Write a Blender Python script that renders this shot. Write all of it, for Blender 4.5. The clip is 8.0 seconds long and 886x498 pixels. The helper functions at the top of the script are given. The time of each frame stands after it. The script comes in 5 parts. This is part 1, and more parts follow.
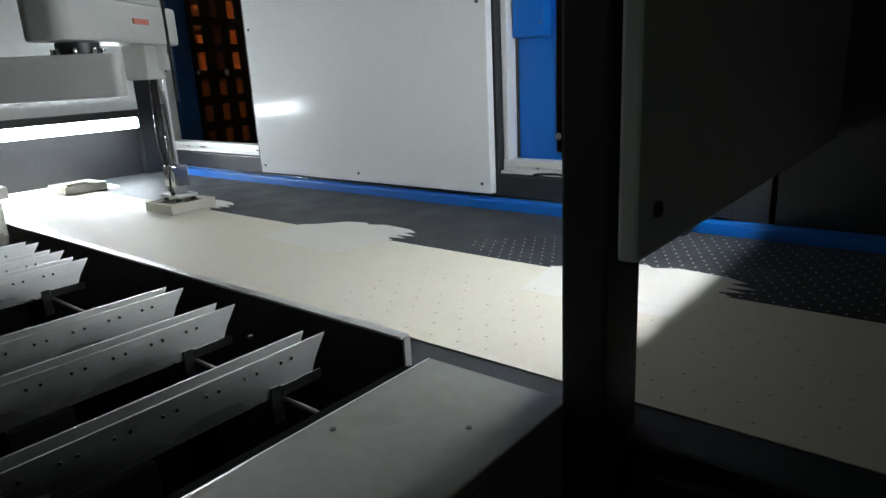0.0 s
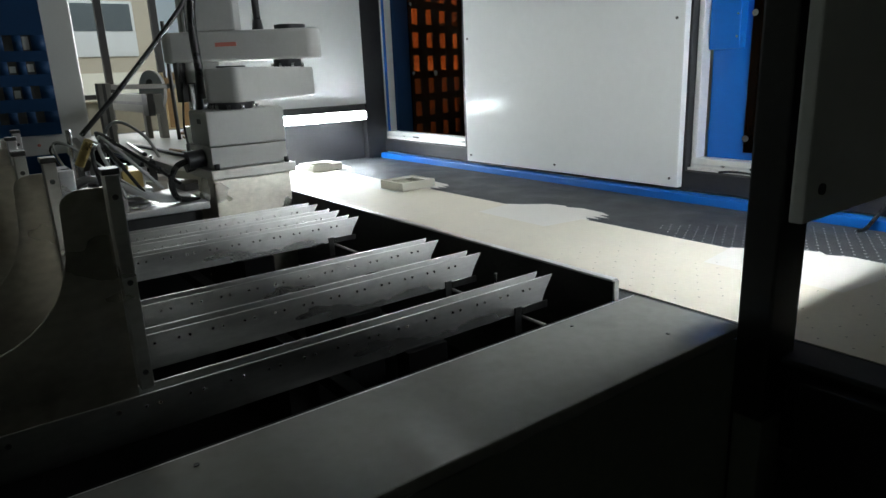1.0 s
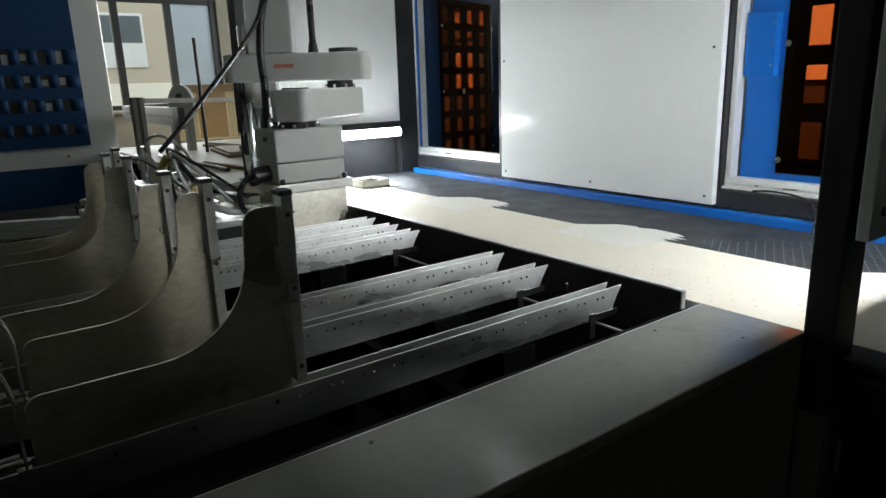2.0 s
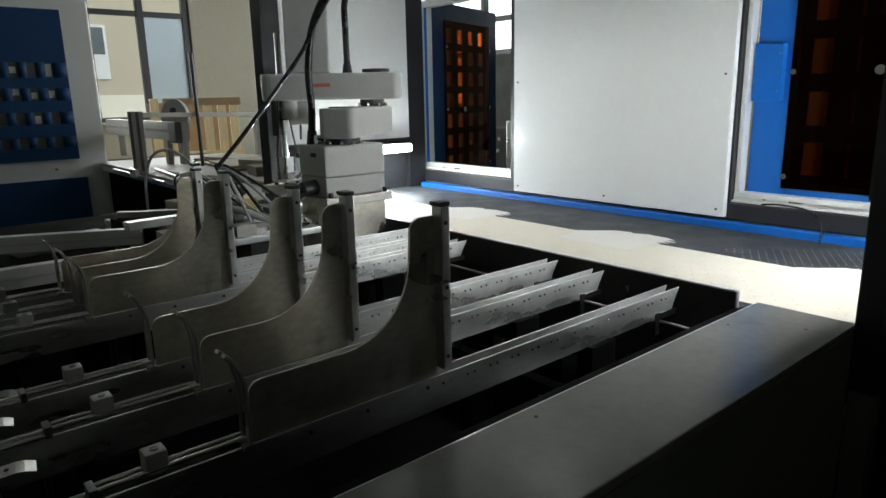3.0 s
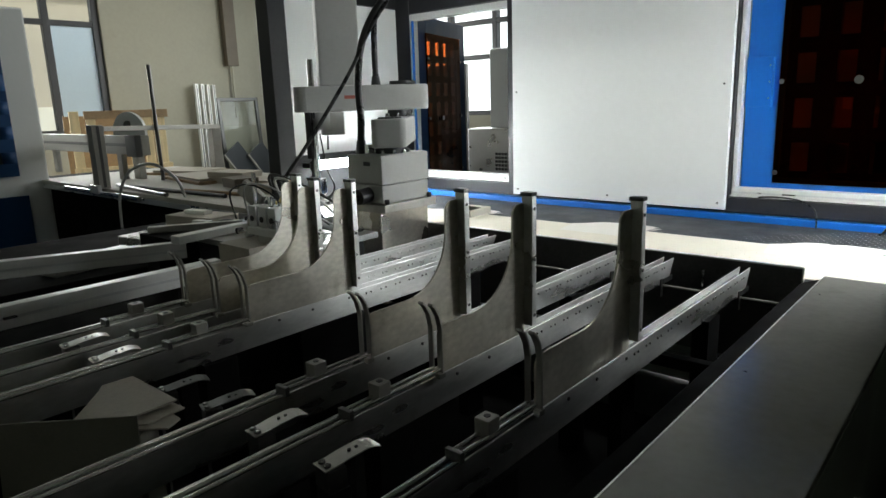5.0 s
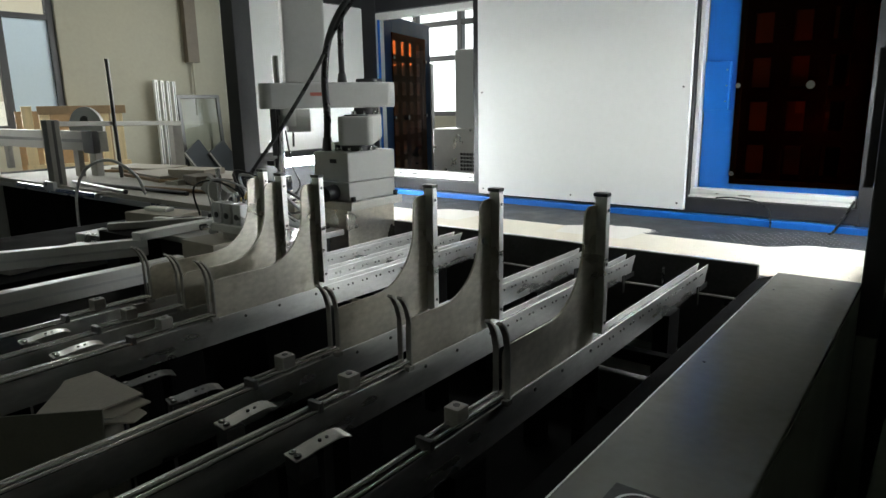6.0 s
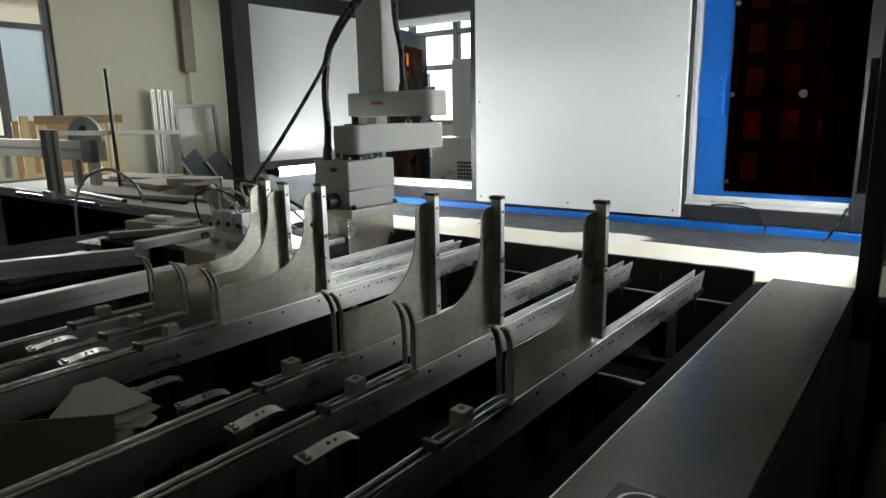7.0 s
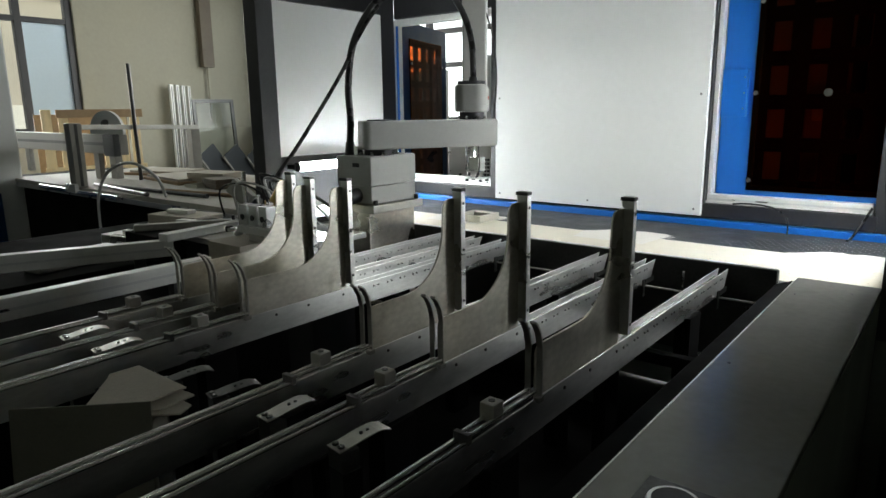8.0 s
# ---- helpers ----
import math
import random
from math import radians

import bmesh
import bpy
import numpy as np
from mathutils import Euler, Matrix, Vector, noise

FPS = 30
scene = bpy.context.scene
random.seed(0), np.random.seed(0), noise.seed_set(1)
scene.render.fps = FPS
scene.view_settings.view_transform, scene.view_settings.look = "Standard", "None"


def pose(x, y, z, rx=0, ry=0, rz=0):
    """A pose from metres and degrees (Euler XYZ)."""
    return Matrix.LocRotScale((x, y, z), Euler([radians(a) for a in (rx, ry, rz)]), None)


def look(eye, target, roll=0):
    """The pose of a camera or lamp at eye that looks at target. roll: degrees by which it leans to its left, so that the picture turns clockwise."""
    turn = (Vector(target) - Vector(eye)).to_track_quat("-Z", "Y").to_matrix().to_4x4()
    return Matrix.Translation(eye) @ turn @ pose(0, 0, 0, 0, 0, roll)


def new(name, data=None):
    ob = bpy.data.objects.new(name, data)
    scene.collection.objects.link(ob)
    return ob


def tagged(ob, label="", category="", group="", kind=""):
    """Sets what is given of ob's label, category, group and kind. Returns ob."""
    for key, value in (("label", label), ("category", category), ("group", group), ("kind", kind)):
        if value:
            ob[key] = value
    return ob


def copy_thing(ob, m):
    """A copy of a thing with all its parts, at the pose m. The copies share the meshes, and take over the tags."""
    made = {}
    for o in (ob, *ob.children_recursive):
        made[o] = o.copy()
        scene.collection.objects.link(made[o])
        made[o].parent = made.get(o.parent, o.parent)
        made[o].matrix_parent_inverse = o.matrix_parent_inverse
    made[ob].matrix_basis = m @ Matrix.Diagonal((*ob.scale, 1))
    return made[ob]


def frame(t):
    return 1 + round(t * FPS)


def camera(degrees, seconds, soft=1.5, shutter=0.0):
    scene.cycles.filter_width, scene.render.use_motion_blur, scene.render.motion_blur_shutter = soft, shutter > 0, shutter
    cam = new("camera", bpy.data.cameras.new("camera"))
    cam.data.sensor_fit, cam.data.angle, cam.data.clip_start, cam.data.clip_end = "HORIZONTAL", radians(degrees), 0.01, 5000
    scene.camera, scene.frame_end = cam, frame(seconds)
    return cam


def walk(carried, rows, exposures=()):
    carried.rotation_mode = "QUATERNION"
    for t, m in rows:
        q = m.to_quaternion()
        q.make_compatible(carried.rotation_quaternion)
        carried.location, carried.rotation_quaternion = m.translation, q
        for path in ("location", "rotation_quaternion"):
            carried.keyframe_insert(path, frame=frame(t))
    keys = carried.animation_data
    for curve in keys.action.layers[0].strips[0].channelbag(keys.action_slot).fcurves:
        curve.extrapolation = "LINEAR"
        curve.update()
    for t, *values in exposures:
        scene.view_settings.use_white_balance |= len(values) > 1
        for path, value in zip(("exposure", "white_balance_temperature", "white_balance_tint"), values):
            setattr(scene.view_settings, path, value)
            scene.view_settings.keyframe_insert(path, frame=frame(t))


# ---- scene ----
cam = camera(68.1, 8.0)
PATH = [
    (0, (-0.037, 0.088, 1.221), (-1.267, 1.572, 0.683), -3.0),
    (0.5, (0.044, -0.04, 1.241), (-1.3, 1.367, 0.779), -3.3),
    (1, (0.134, -0.243, 1.255), (-1.426, 0.894, 0.731), -2.4),
    (1.2, (0.143, -0.306, 1.269), (-1.465, 0.762, 0.744), -1.4),
    (2.3, (0.123, -0.562, 1.304), (-1.385, 0.663, 0.829), -1.7),
    (2.5, (0.117, -0.656, 1.312), (-1.338, 0.629, 0.83), -0.7),
    (3, (0.067, -0.769, 1.322), (-1.422, 0.487, 0.871), -1.2),
    (3.5, (-0.058, -0.864, 1.316), (-1.507, 0.458, 0.924), -1.7),
    (4, (-0.151, -0.984, 1.308), (-1.528, 0.398, 0.868), -0.6),
    (4.5, (-0.203, -1.183, 1.335), (-1.493, 0.281, 0.893), -2.3),
    (4.7, (-0.211, -1.229, 1.343), (-1.497, 0.239, 0.906), -2.0),
    (5.8, (-0.211, -1.283, 1.336), (-1.434, 0.238, 0.9), -1.3),
    (6, (-0.208, -1.281, 1.333), (-1.403, 0.262, 0.899), -1.0),
    (6.5, (-0.204, -1.301, 1.334), (-1.4, 0.244, 0.906), -1.4),
    (7, (-0.204, -1.309, 1.336), (-1.392, 0.247, 0.926), -1.1),
    (7.5, (-0.201, -1.316, 1.337), (-1.371, 0.253, 0.926), -0.6),
    (8, (-0.22, -1.336, 1.334), (-1.438, 0.194, 0.916), -0.7),
]
walk(cam, [(t, look(eye, target, roll)) for t, eye, target, roll in PATH],
     exposures=[(0.0, -0.62, 6300, 4.5), (1.0, -0.40, 6380, 4.5), (2.5, 0.0, 6520, 4.5), (3.5, 0.0, 6520, 5.0), (4.5, 0.22, 6580, 4.5), (6.0, 0.27, 6640, 4.5), (8.0, 0.27, 6640, 4.5)])

# world: a pale overcast sky behind the windows
world = bpy.data.worlds.new("sky")
scene.world = world
world.use_nodes = True
_wn = world.node_tree.nodes
_sky = _wn.new("ShaderNodeTexSky")
_sky.sky_type = "NISHITA"
_sky.sun_disc = False
_sky.sun_elevation = radians(35)
_sky.sun_rotation = radians(112)
world.node_tree.links.new(_sky.outputs[0], _wn["Background"].inputs[0])
_wn["Background"].inputs[1].default_value = 0.15

sun_data = bpy.data.lights.new("sun", "SUN")
sun_data.energy, sun_data.angle, sun_data.color = 1.5, radians(12), (1.0, 0.96, 0.9)
sun = new("sun", sun_data)
sun.matrix_world = look((6, -5, 12), (-9, 1, 0))

TUBE_POWER = 150.0
SIDE_TUBE_POWER = 105.0


def area_lamp(name, m, width, depth, power, colour, spread=180):
    data = bpy.data.lights.new(name, "AREA")
    data.shape, data.size, data.size_y = "RECTANGLE", width, depth
    data.energy, data.color, data.spread = power, colour, radians(spread)
    ob = new(name, data)
    ob.matrix_world = m
    return ob


# an added unseen lamp under the hood, and the daylight in the band of windows
area_lamp("added_hood_light", pose(-1.75, 1.10, 1.955), 0.9, 0.05, 2.2, (0.97, 0.98, 1.0), 120)
area_lamp("north_daylight", pose(-5.1, 6.49, 2.32, -90, 0, 0), 8.0, 2.2, 225.0, (0.97, 0.985, 1.0))
area_lamp("west_daylight", pose(-10.99, 1.6, 2.25, 0, -90, 0), 2.3, 3.1, 185.0, (0.97, 0.985, 1.0))

# ---------------------------------------------------------------- materials


def material(name, base, rough=0.5, metal=0.0, vary=0.12, scale=6.0, bump=0.0, bump_scale=200.0, spots=0.0,
             stretch=(1, 1, 1), rough_vary=0.1, coat=0.0, spec=0.5, brushed=0.0):
    m = bpy.data.materials.new(name)
    m.use_nodes = True
    nt = m.node_tree
    nd, lk = nt.nodes, nt.links
    bsdf = nd["Principled BSDF"]
    bsdf.inputs["Metallic"].default_value = metal
    bsdf.inputs["Specular IOR Level"].default_value = spec
    bsdf.inputs["Coat Weight"].default_value = coat
    bsdf.inputs["Coat Roughness"].default_value = 0.12
    tc = nd.new("ShaderNodeTexCoord")
    mp = nd.new("ShaderNodeMapping")
    mp.inputs["Scale"].default_value = stretch
    lk.new(tc.outputs["Object"], mp.inputs[0])
    big = nd.new("ShaderNodeTexNoise")
    big.inputs["Scale"].default_value, big.inputs["Detail"].default_value = scale, 4
    fine = nd.new("ShaderNodeTexNoise")
    fine.inputs["Scale"].default_value, fine.inputs["Detail"].default_value = scale * 14, 3
    for n in (big, fine):
        lk.new(mp.outputs[0], n.inputs["Vector"])
    add = nd.new("ShaderNodeMath")
    add.operation = "MULTIPLY_ADD"
    lk.new(fine.outputs["Fac"], add.inputs[0])
    add.inputs[1].default_value = 0.45
    half = nd.new("ShaderNodeMath")
    half.operation = "MULTIPLY"
    lk.new(big.outputs["Fac"], half.inputs[0])
    half.inputs[1].default_value = 0.55
    lk.new(half.outputs[0], add.inputs[2])
    ramp = nd.new("ShaderNodeMapRange")
    ramp.inputs["From Min"].default_value, ramp.inputs["From Max"].default_value = 0.3, 0.7
    ramp.inputs["To Min"].default_value, ramp.inputs["To Max"].default_value = 1 - vary, 1 + vary
    lk.new(add.outputs[0], ramp.inputs["Value"])
    mul = nd.new("ShaderNodeVectorMath")
    mul.operation = "SCALE"
    mul.inputs[0].default_value = base
    lk.new(ramp.outputs[0], mul.inputs["Scale"])
    colour = mul.outputs[0]
    if spots:
        vor = nd.new("ShaderNodeTexNoise")
        vor.inputs["Scale"].default_value, vor.inputs["Detail"].default_value = scale * 2.3, 8
        lk.new(tc.outputs["Object"], vor.inputs["Vector"])
        rs = nd.new("ShaderNodeMapRange")
        rs.inputs["From Min"].default_value, rs.inputs["From Max"].default_value = 0.58, 0.72
        rs.inputs["To Max"].default_value = spots
        lk.new(vor.outputs["Fac"], rs.inputs["Value"])
        mix = nd.new("ShaderNodeMix")
        mix.data_type = "RGBA"
        lk.new(rs.outputs[0], mix.inputs["Factor"])
        lk.new(colour, mix.inputs["A"])
        mix.inputs["B"].default_value = (base[0] * 0.45, base[1] * 0.42, base[2] * 0.36, 1)
        colour = mix.outputs["Result"]
    lk.new(colour, bsdf.inputs["Base Color"])
    rr = nd.new("ShaderNodeMapRange")
    rr.inputs["From Min"].default_value, rr.inputs["From Max"].default_value = 0.3, 0.7
    rr.inputs["To Min"].default_value = max(0.03, rough - rough_vary)
    rr.inputs["To Max"].default_value = min(1, rough + rough_vary)
    lk.new(big.outputs["Fac"], rr.inputs["Value"])
    lk.new(rr.outputs[0], bsdf.inputs["Roughness"])
    if brushed:
        # fine lines along the rails, so that gloss spreads upwards
        up = nd.new("ShaderNodeCombineXYZ")
        up.inputs["Z"].default_value = 1.0
        bsdf.inputs["Anisotropic"].default_value = brushed
        lk.new(up.outputs[0], bsdf.inputs["Tangent"])
    if bump:
        bt = nd.new("ShaderNodeTexNoise")
        bt.inputs["Scale"].default_value, bt.inputs["Detail"].default_value = bump_scale, 2
        lk.new(mp.outputs[0], bt.inputs["Vector"])
        bn = nd.new("ShaderNodeBump")
        bn.inputs["Strength"].default_value, bn.inputs["Distance"].default_value = bump, 0.002
        lk.new(bt.outputs["Fac"], bn.inputs["Height"])
        lk.new(bn.outputs[0], bsdf.inputs["Normal"])
    return m


def glass(name, tint, rough=0.02, clear=0.9):
    m = bpy.data.materials.new(name)
    m.use_nodes = True
    nd, lk = m.node_tree.nodes, m.node_tree.links
    nd.remove(nd["Principled BSDF"])
    tr = nd.new("ShaderNodeBsdfTransparent")
    tr.inputs[0].default_value = (*tint, 1)
    gl = nd.new("ShaderNodeBsdfGlossy")
    gl.inputs["Roughness"].default_value = rough
    fr = nd.new("ShaderNodeLayerWeight")
    fr.inputs["Blend"].default_value = 0.07
    mx = nd.new("ShaderNodeMixShader")
    lk.new(fr.outputs["Facing"], mx.inputs[0])
    lk.new(tr.outputs[0], mx.inputs[1])
    lk.new(gl.outputs[0], mx.inputs[2])
    lk.new(mx.outputs[0], nd["Material Output"].inputs[0])
    return m


def glow(name, colour, power):
    m = bpy.data.materials.new(name)
    m.use_nodes = True
    b = m.node_tree.nodes["Principled BSDF"]
    b.inputs["Base Color"].default_value = (0.9, 0.9, 0.9, 1)
    b.inputs["Emission Color"].default_value = (*colour, 1)
    b.inputs["Emission Strength"].default_value = power
    return m


M_PANEL = material("white_powder_coat", (0.74, 0.75, 0.74), 0.13, vary=0.025, scale=2.5, bump=0.012, bump_scale=260, rough_vary=0.03, spec=0.12)
M_BLACK = material("black_powder_coat", (0.018, 0.018, 0.02), 0.42, vary=0.3, scale=7, bump=0.1, bump_scale=300)
# black sheet metal, and a near-black that stands in for deep shade
M_MATT = material("matt_black_and_shade", (0.005, 0.005, 0.005), 0.9, vary=0.2, scale=7, spec=0.08)
M_COVER = material("grey_enamel_cover", (0.30, 0.297, 0.272), 0.15, vary=0.10, scale=4, bump=0.015, bump_scale=90, spots=0.2, rough_vary=0.04, spec=0.32)
M_DARK_SIDE = material("dark_green_grey_enamel", (0.19, 0.205, 0.17), 0.5, vary=0.12, scale=5, bump=0.05)
M_BELT = material("black_rubber_belt", (0.028, 0.030, 0.034), 0.55, vary=0.25, scale=9, bump=0.25, bump_scale=500, spots=0.25)
M_PAPER = material("cream_paper", (0.71, 0.66, 0.55), 0.62, vary=0.05, scale=7, bump=0.06, bump_scale=420, spots=0.08)
M_LABEL = material("white_label_paper", (0.73, 0.70, 0.64), 0.5, vary=0.03, scale=8, bump=0.05, bump_scale=420)
M_BOARD = material("grey_board", (0.60, 0.58, 0.50), 0.75, vary=0.08, scale=18, bump=0.15, bump_scale=600)
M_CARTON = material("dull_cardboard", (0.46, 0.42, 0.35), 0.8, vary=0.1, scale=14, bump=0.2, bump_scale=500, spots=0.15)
# darker copy of the cardboard: the carton's shade is in its colour
M_SHADOWED = material("card_shade_tone", (0.20, 0.195, 0.16), 0.8, vary=0.12, scale=14, bump=0.2, bump_scale=500, spots=0.15)
M_STEEL = material("brushed_steel", (0.50, 0.49, 0.46), 0.36, 1.0, vary=0.16, scale=5, bump=0.15, bump_scale=160, stretch=(6, 0.5, 6), spots=0.3)
M_PLATE = material("worn_stainless", (0.60, 0.57, 0.50), 0.34, 1.0, brushed=0.75, vary=0.22, scale=7, bump=0.03, bump_scale=120, stretch=(1, 0.6, 1.0), spots=0.5, rough_vary=0.10)
M_GALV = material("zinc_plated_rail", (0.80, 0.80, 0.78), 0.34, 1.0, brushed=0.7, vary=0.14, scale=9, bump=0.1, bump_scale=240, stretch=(1, 0.3, 1), spots=0.25)
M_DARKSTEEL = material("oiled_dark_steel", (0.10, 0.10, 0.098), 0.38, 0.8, vary=0.25, scale=8, bump=0.1, bump_scale=220, spots=0.3)
M_ALU = material("anodised_aluminium", (0.66, 0.66, 0.66), 0.32, 0.85, vary=0.08, scale=8, bump=0.08, bump_scale=200, stretch=(1, 1, 1))
M_WHITEALU = material("pale_aluminium_frame", (0.76, 0.76, 0.74), 0.4, 0.25, vary=0.06, scale=6, bump=0.05)
M_CHROME = material("chrome", (0.80, 0.80, 0.80), 0.12, 1.0, vary=0.05, scale=10)
M_ROD = material("ground_steel_rod", (0.78, 0.78, 0.76), 0.16, 1.0, vary=0.06, scale=12, rough_vary=0.04)
M_BLUE = material("blue_enamel", (0.003, 0.11, 0.44), 0.45, vary=0.06, scale=5, bump=0.05, bump_scale=200)
M_NAVY = material("dark_blue_enamel", (0.010, 0.050, 0.14), 0.6, vary=0.12, scale=5, bump=0.05, bump_scale=200, spec=0.25)
M_ROBOT = material("light_grey_robot_paint", (0.52, 0.52, 0.50), 0.42, vary=0.05, scale=6, bump=0.08, bump_scale=300, spots=0.1)
M_MOTOR = material("black_motor_casing", (0.03, 0.03, 0.033), 0.4, vary=0.2, scale=10, bump=0.1)
M_CABLE = material("black_rubber_cable", (0.016, 0.016, 0.016), 0.3, vary=0.2, scale=20, bump=0.4, bump_scale=300)
M_HOSE = material("clear_grey_hose", (0.55, 0.56, 0.55), 0.25, vary=0.1, scale=20)
M_BRASS = material("brass_fitting", (0.55, 0.42, 0.17), 0.35, 0.9, vary=0.15, scale=20)
M_RED = material("red_print", (0.55, 0.17, 0.13), 0.5, vary=0.08, scale=30)
M_CREAM = material("cream_wall_paint", (0.385, 0.367, 0.29), 0.75, vary=0.06, scale=1.2, bump=0.1, bump_scale=60, spots=0.08)
# for walls out of view: the tone sets how much light they bounce
M_DIM = material("bounce_toned_wall", (0.30, 0.315, 0.27), 0.8, vary=0.1, scale=1.2, bump=0.1, bump_scale=60, spots=0.1)
M_PROFILE = material("dull_aluminium_profile", (0.34, 0.33, 0.30), 0.5, 0.4, vary=0.15, scale=9, bump=0.08, bump_scale=200, spots=0.2)
M_SLATE = material("dark_slate_glass", (0.035, 0.042, 0.05), 0.45, vary=0.15, scale=4)
M_FLOOR = material("grey_epoxy_floor", (0.10, 0.11, 0.105), 0.45, vary=0.2, scale=1.4, bump=0.08, bump_scale=40, spots=0.3)
# out of view as well: grey set to limit light bounced down
M_CEIL = material("grey_ceiling", (0.27, 0.27, 0.255), 0.85, vary=0.06, scale=1.5, bump=0.08, bump_scale=60)
M_WOOD = material("raw_pine", (0.74, 0.58, 0.33), 0.6, vary=0.2, scale=4, bump=0.15, bump_scale=80, stretch=(6, 6, 0.7))
M_PLY = material("brown_plywood", (0.30, 0.20, 0.11), 0.6, vary=0.2, scale=4, bump=0.1, bump_scale=80, stretch=(1, 5, 5))
M_TABLE = material("worn_table_board", (0.50, 0.48, 0.43), 0.55, vary=0.14, scale=3, bump=0.1, bump_scale=80, spots=0.3)
M_FACADE = material("tan_render", (0.50, 0.44, 0.34), 0.85, vary=0.1, scale=0.8, bump=0.2, bump_scale=20, spots=0.15)
M_FACADE_WHITE = material("white_render", (0.78, 0.74, 0.62), 0.85, vary=0.05, scale=0.8, bump=0.1, bump_scale=20)
M_OUTGLASS = material("dark_window_glass", (0.12, 0.14, 0.15), 0.12, vary=0.2, scale=1)
M_GROUND = material("outside_concrete", (0.36, 0.35, 0.32), 0.8, vary=0.15, scale=0.6, bump=0.2, bump_scale=30, spots=0.2)
M_GLASS = glass("window_glass", (0.93, 0.95, 0.95))
M_ACRYL = glass("brown_acrylic", (0.58, 0.25, 0.11), 0.04)
M_FROST = material("frosted_blue_film", (0.50, 0.60, 0.68), 0.55, vary=0.05, scale=2)
_fb = M_FROST.node_tree.nodes["Principled BSDF"]
_fb.inputs["Transmission Weight"].default_value = 0.75
M_DOT_LIGHT = material("lit_hole_dot", (0.62, 0.62, 0.60), 0.5, vary=0.1, scale=30)
M_DOT_DARK = material("hole_shadow", (0.30, 0.27, 0.21), 0.9, vary=0.15, scale=30)
M_SKY = glow("pale_sky", (0.92, 0.96, 1.0), 1.1)
M_DUCT = material("dark_brown_metal", (0.13, 0.105, 0.075), 0.6, vary=0.3, scale=5, bump=0.1, bump_scale=120, spots=0.3)
M_TUBE = glow("led_tube_diffuser", (0.90, 0.95, 1.0), TUBE_POWER)
# same kind of tube at a lower strength
M_TUBE_WEAK = glow("weaker_led_tube_diffuser", (0.93, 0.96, 1.0), SIDE_TUBE_POWER)

# ---------------------------------------------------------------- mesh tools


def box(bm, x0, x1, y0, y1, z0, z1, m=None, bev=0.0):
    c = Matrix.Translation(((x0 + x1) / 2, (y0 + y1) / 2, (z0 + z1) / 2)) @ Matrix.Diagonal((abs(x1 - x0), abs(y1 - y0), abs(z1 - z0), 1))
    r = bmesh.ops.create_cube(bm, size=1.0, matrix=(m @ c) if m else c)
    if bev:
        edges = list({e for v in r["verts"] for e in v.link_edges})
        bmesh.ops.bevel(bm, geom=edges, offset=bev, segments=2, profile=0.6, affect="EDGES", clamp_overlap=True)
    return bm


def rod(bm, a, b, r, seg=12, r2=None):
    a, b = Vector(a), Vector(b)
    d = b - a
    m = Matrix.Translation((a + b) / 2) @ d.to_track_quat("Z", "Y").to_matrix().to_4x4()
    bmesh.ops.create_cone(bm, cap_ends=True, segments=seg, radius1=r, radius2=r if r2 is None else r2, depth=d.length, matrix=m)
    return bm


def slab(bm, outline, lo, hi, axis="x", bev=0.0):
    """A flat outline given in the two other axes, made thick from lo to hi along axis."""
    def at(u, v, w):
        return {"x": (w, u, v), "y": (u, w, v), "z": (u, v, w)}[axis]
    a = [bm.verts.new(at(u, v, lo)) for u, v in outline]
    b = [bm.verts.new(at(u, v, hi)) for u, v in outline]
    n = len(outline)
    faces = [bm.faces.new(a), bm.faces.new(list(reversed(b)))]
    for i in range(n):
        faces.append(bm.faces.new((a[i], b[i], b[(i + 1) % n], a[(i + 1) % n])))
    bmesh.ops.recalc_face_normals(bm, faces=faces)
    if bev:
        rim = [e for e in faces[0].edges] + [e for e in faces[1].edges]
        bmesh.ops.bevel(bm, geom=rim, offset=bev, segments=2, profile=0.6, affect="EDGES", clamp_overlap=True)
    return bm


def arc(cx, cy, r, a0, a1, n=8):
    return [(cx + r * math.cos(radians(a0 + (a1 - a0) * i / n)), cy + r * math.sin(radians(a0 + (a1 - a0) * i / n))) for i in range(n + 1)]


def sweep(bm, pts, r, seg=8, steps=6):
    """A round tube along a smooth line through pts."""
    P = [Vector(p) for p in pts]
    line = []
    for i in range(len(P) - 1):
        p0, p1, p2, p3 = P[max(0, i - 1)], P[i], P[i + 1], P[min(len(P) - 1, i + 2)]
        for k in range(steps):
            s = k / steps
            line.append(0.5 * ((2 * p1) + (p2 - p0) * s + (2 * p0 - 5 * p1 + 4 * p2 - p3) * s * s + (3 * p1 - p0 - 3 * p2 + p3) * s ** 3))
    line.append(P[-1])
    rings = []
    side = None
    for i, p in enumerate(line):
        d = (line[min(i + 1, len(line) - 1)] - line[max(0, i - 1)]).normalized()
        if side is None:
            side = d.orthogonal().normalized()
        side = (side - d * side.dot(d)).normalized()
        up = d.cross(side)
        rings.append([bm.verts.new(p + r * (math.cos(2 * math.pi * k / seg) * side + math.sin(2 * math.pi * k / seg) * up)) for k in range(seg)])
    for a, b in zip(rings, rings[1:]):
        for k in range(seg):
            bm.faces.new((a[k], a[(k + 1) % seg], b[(k + 1) % seg], b[k])).smooth = True
    bm.faces.new(list(reversed(rings[0])))
    bm.faces.new(rings[-1])
    return bm


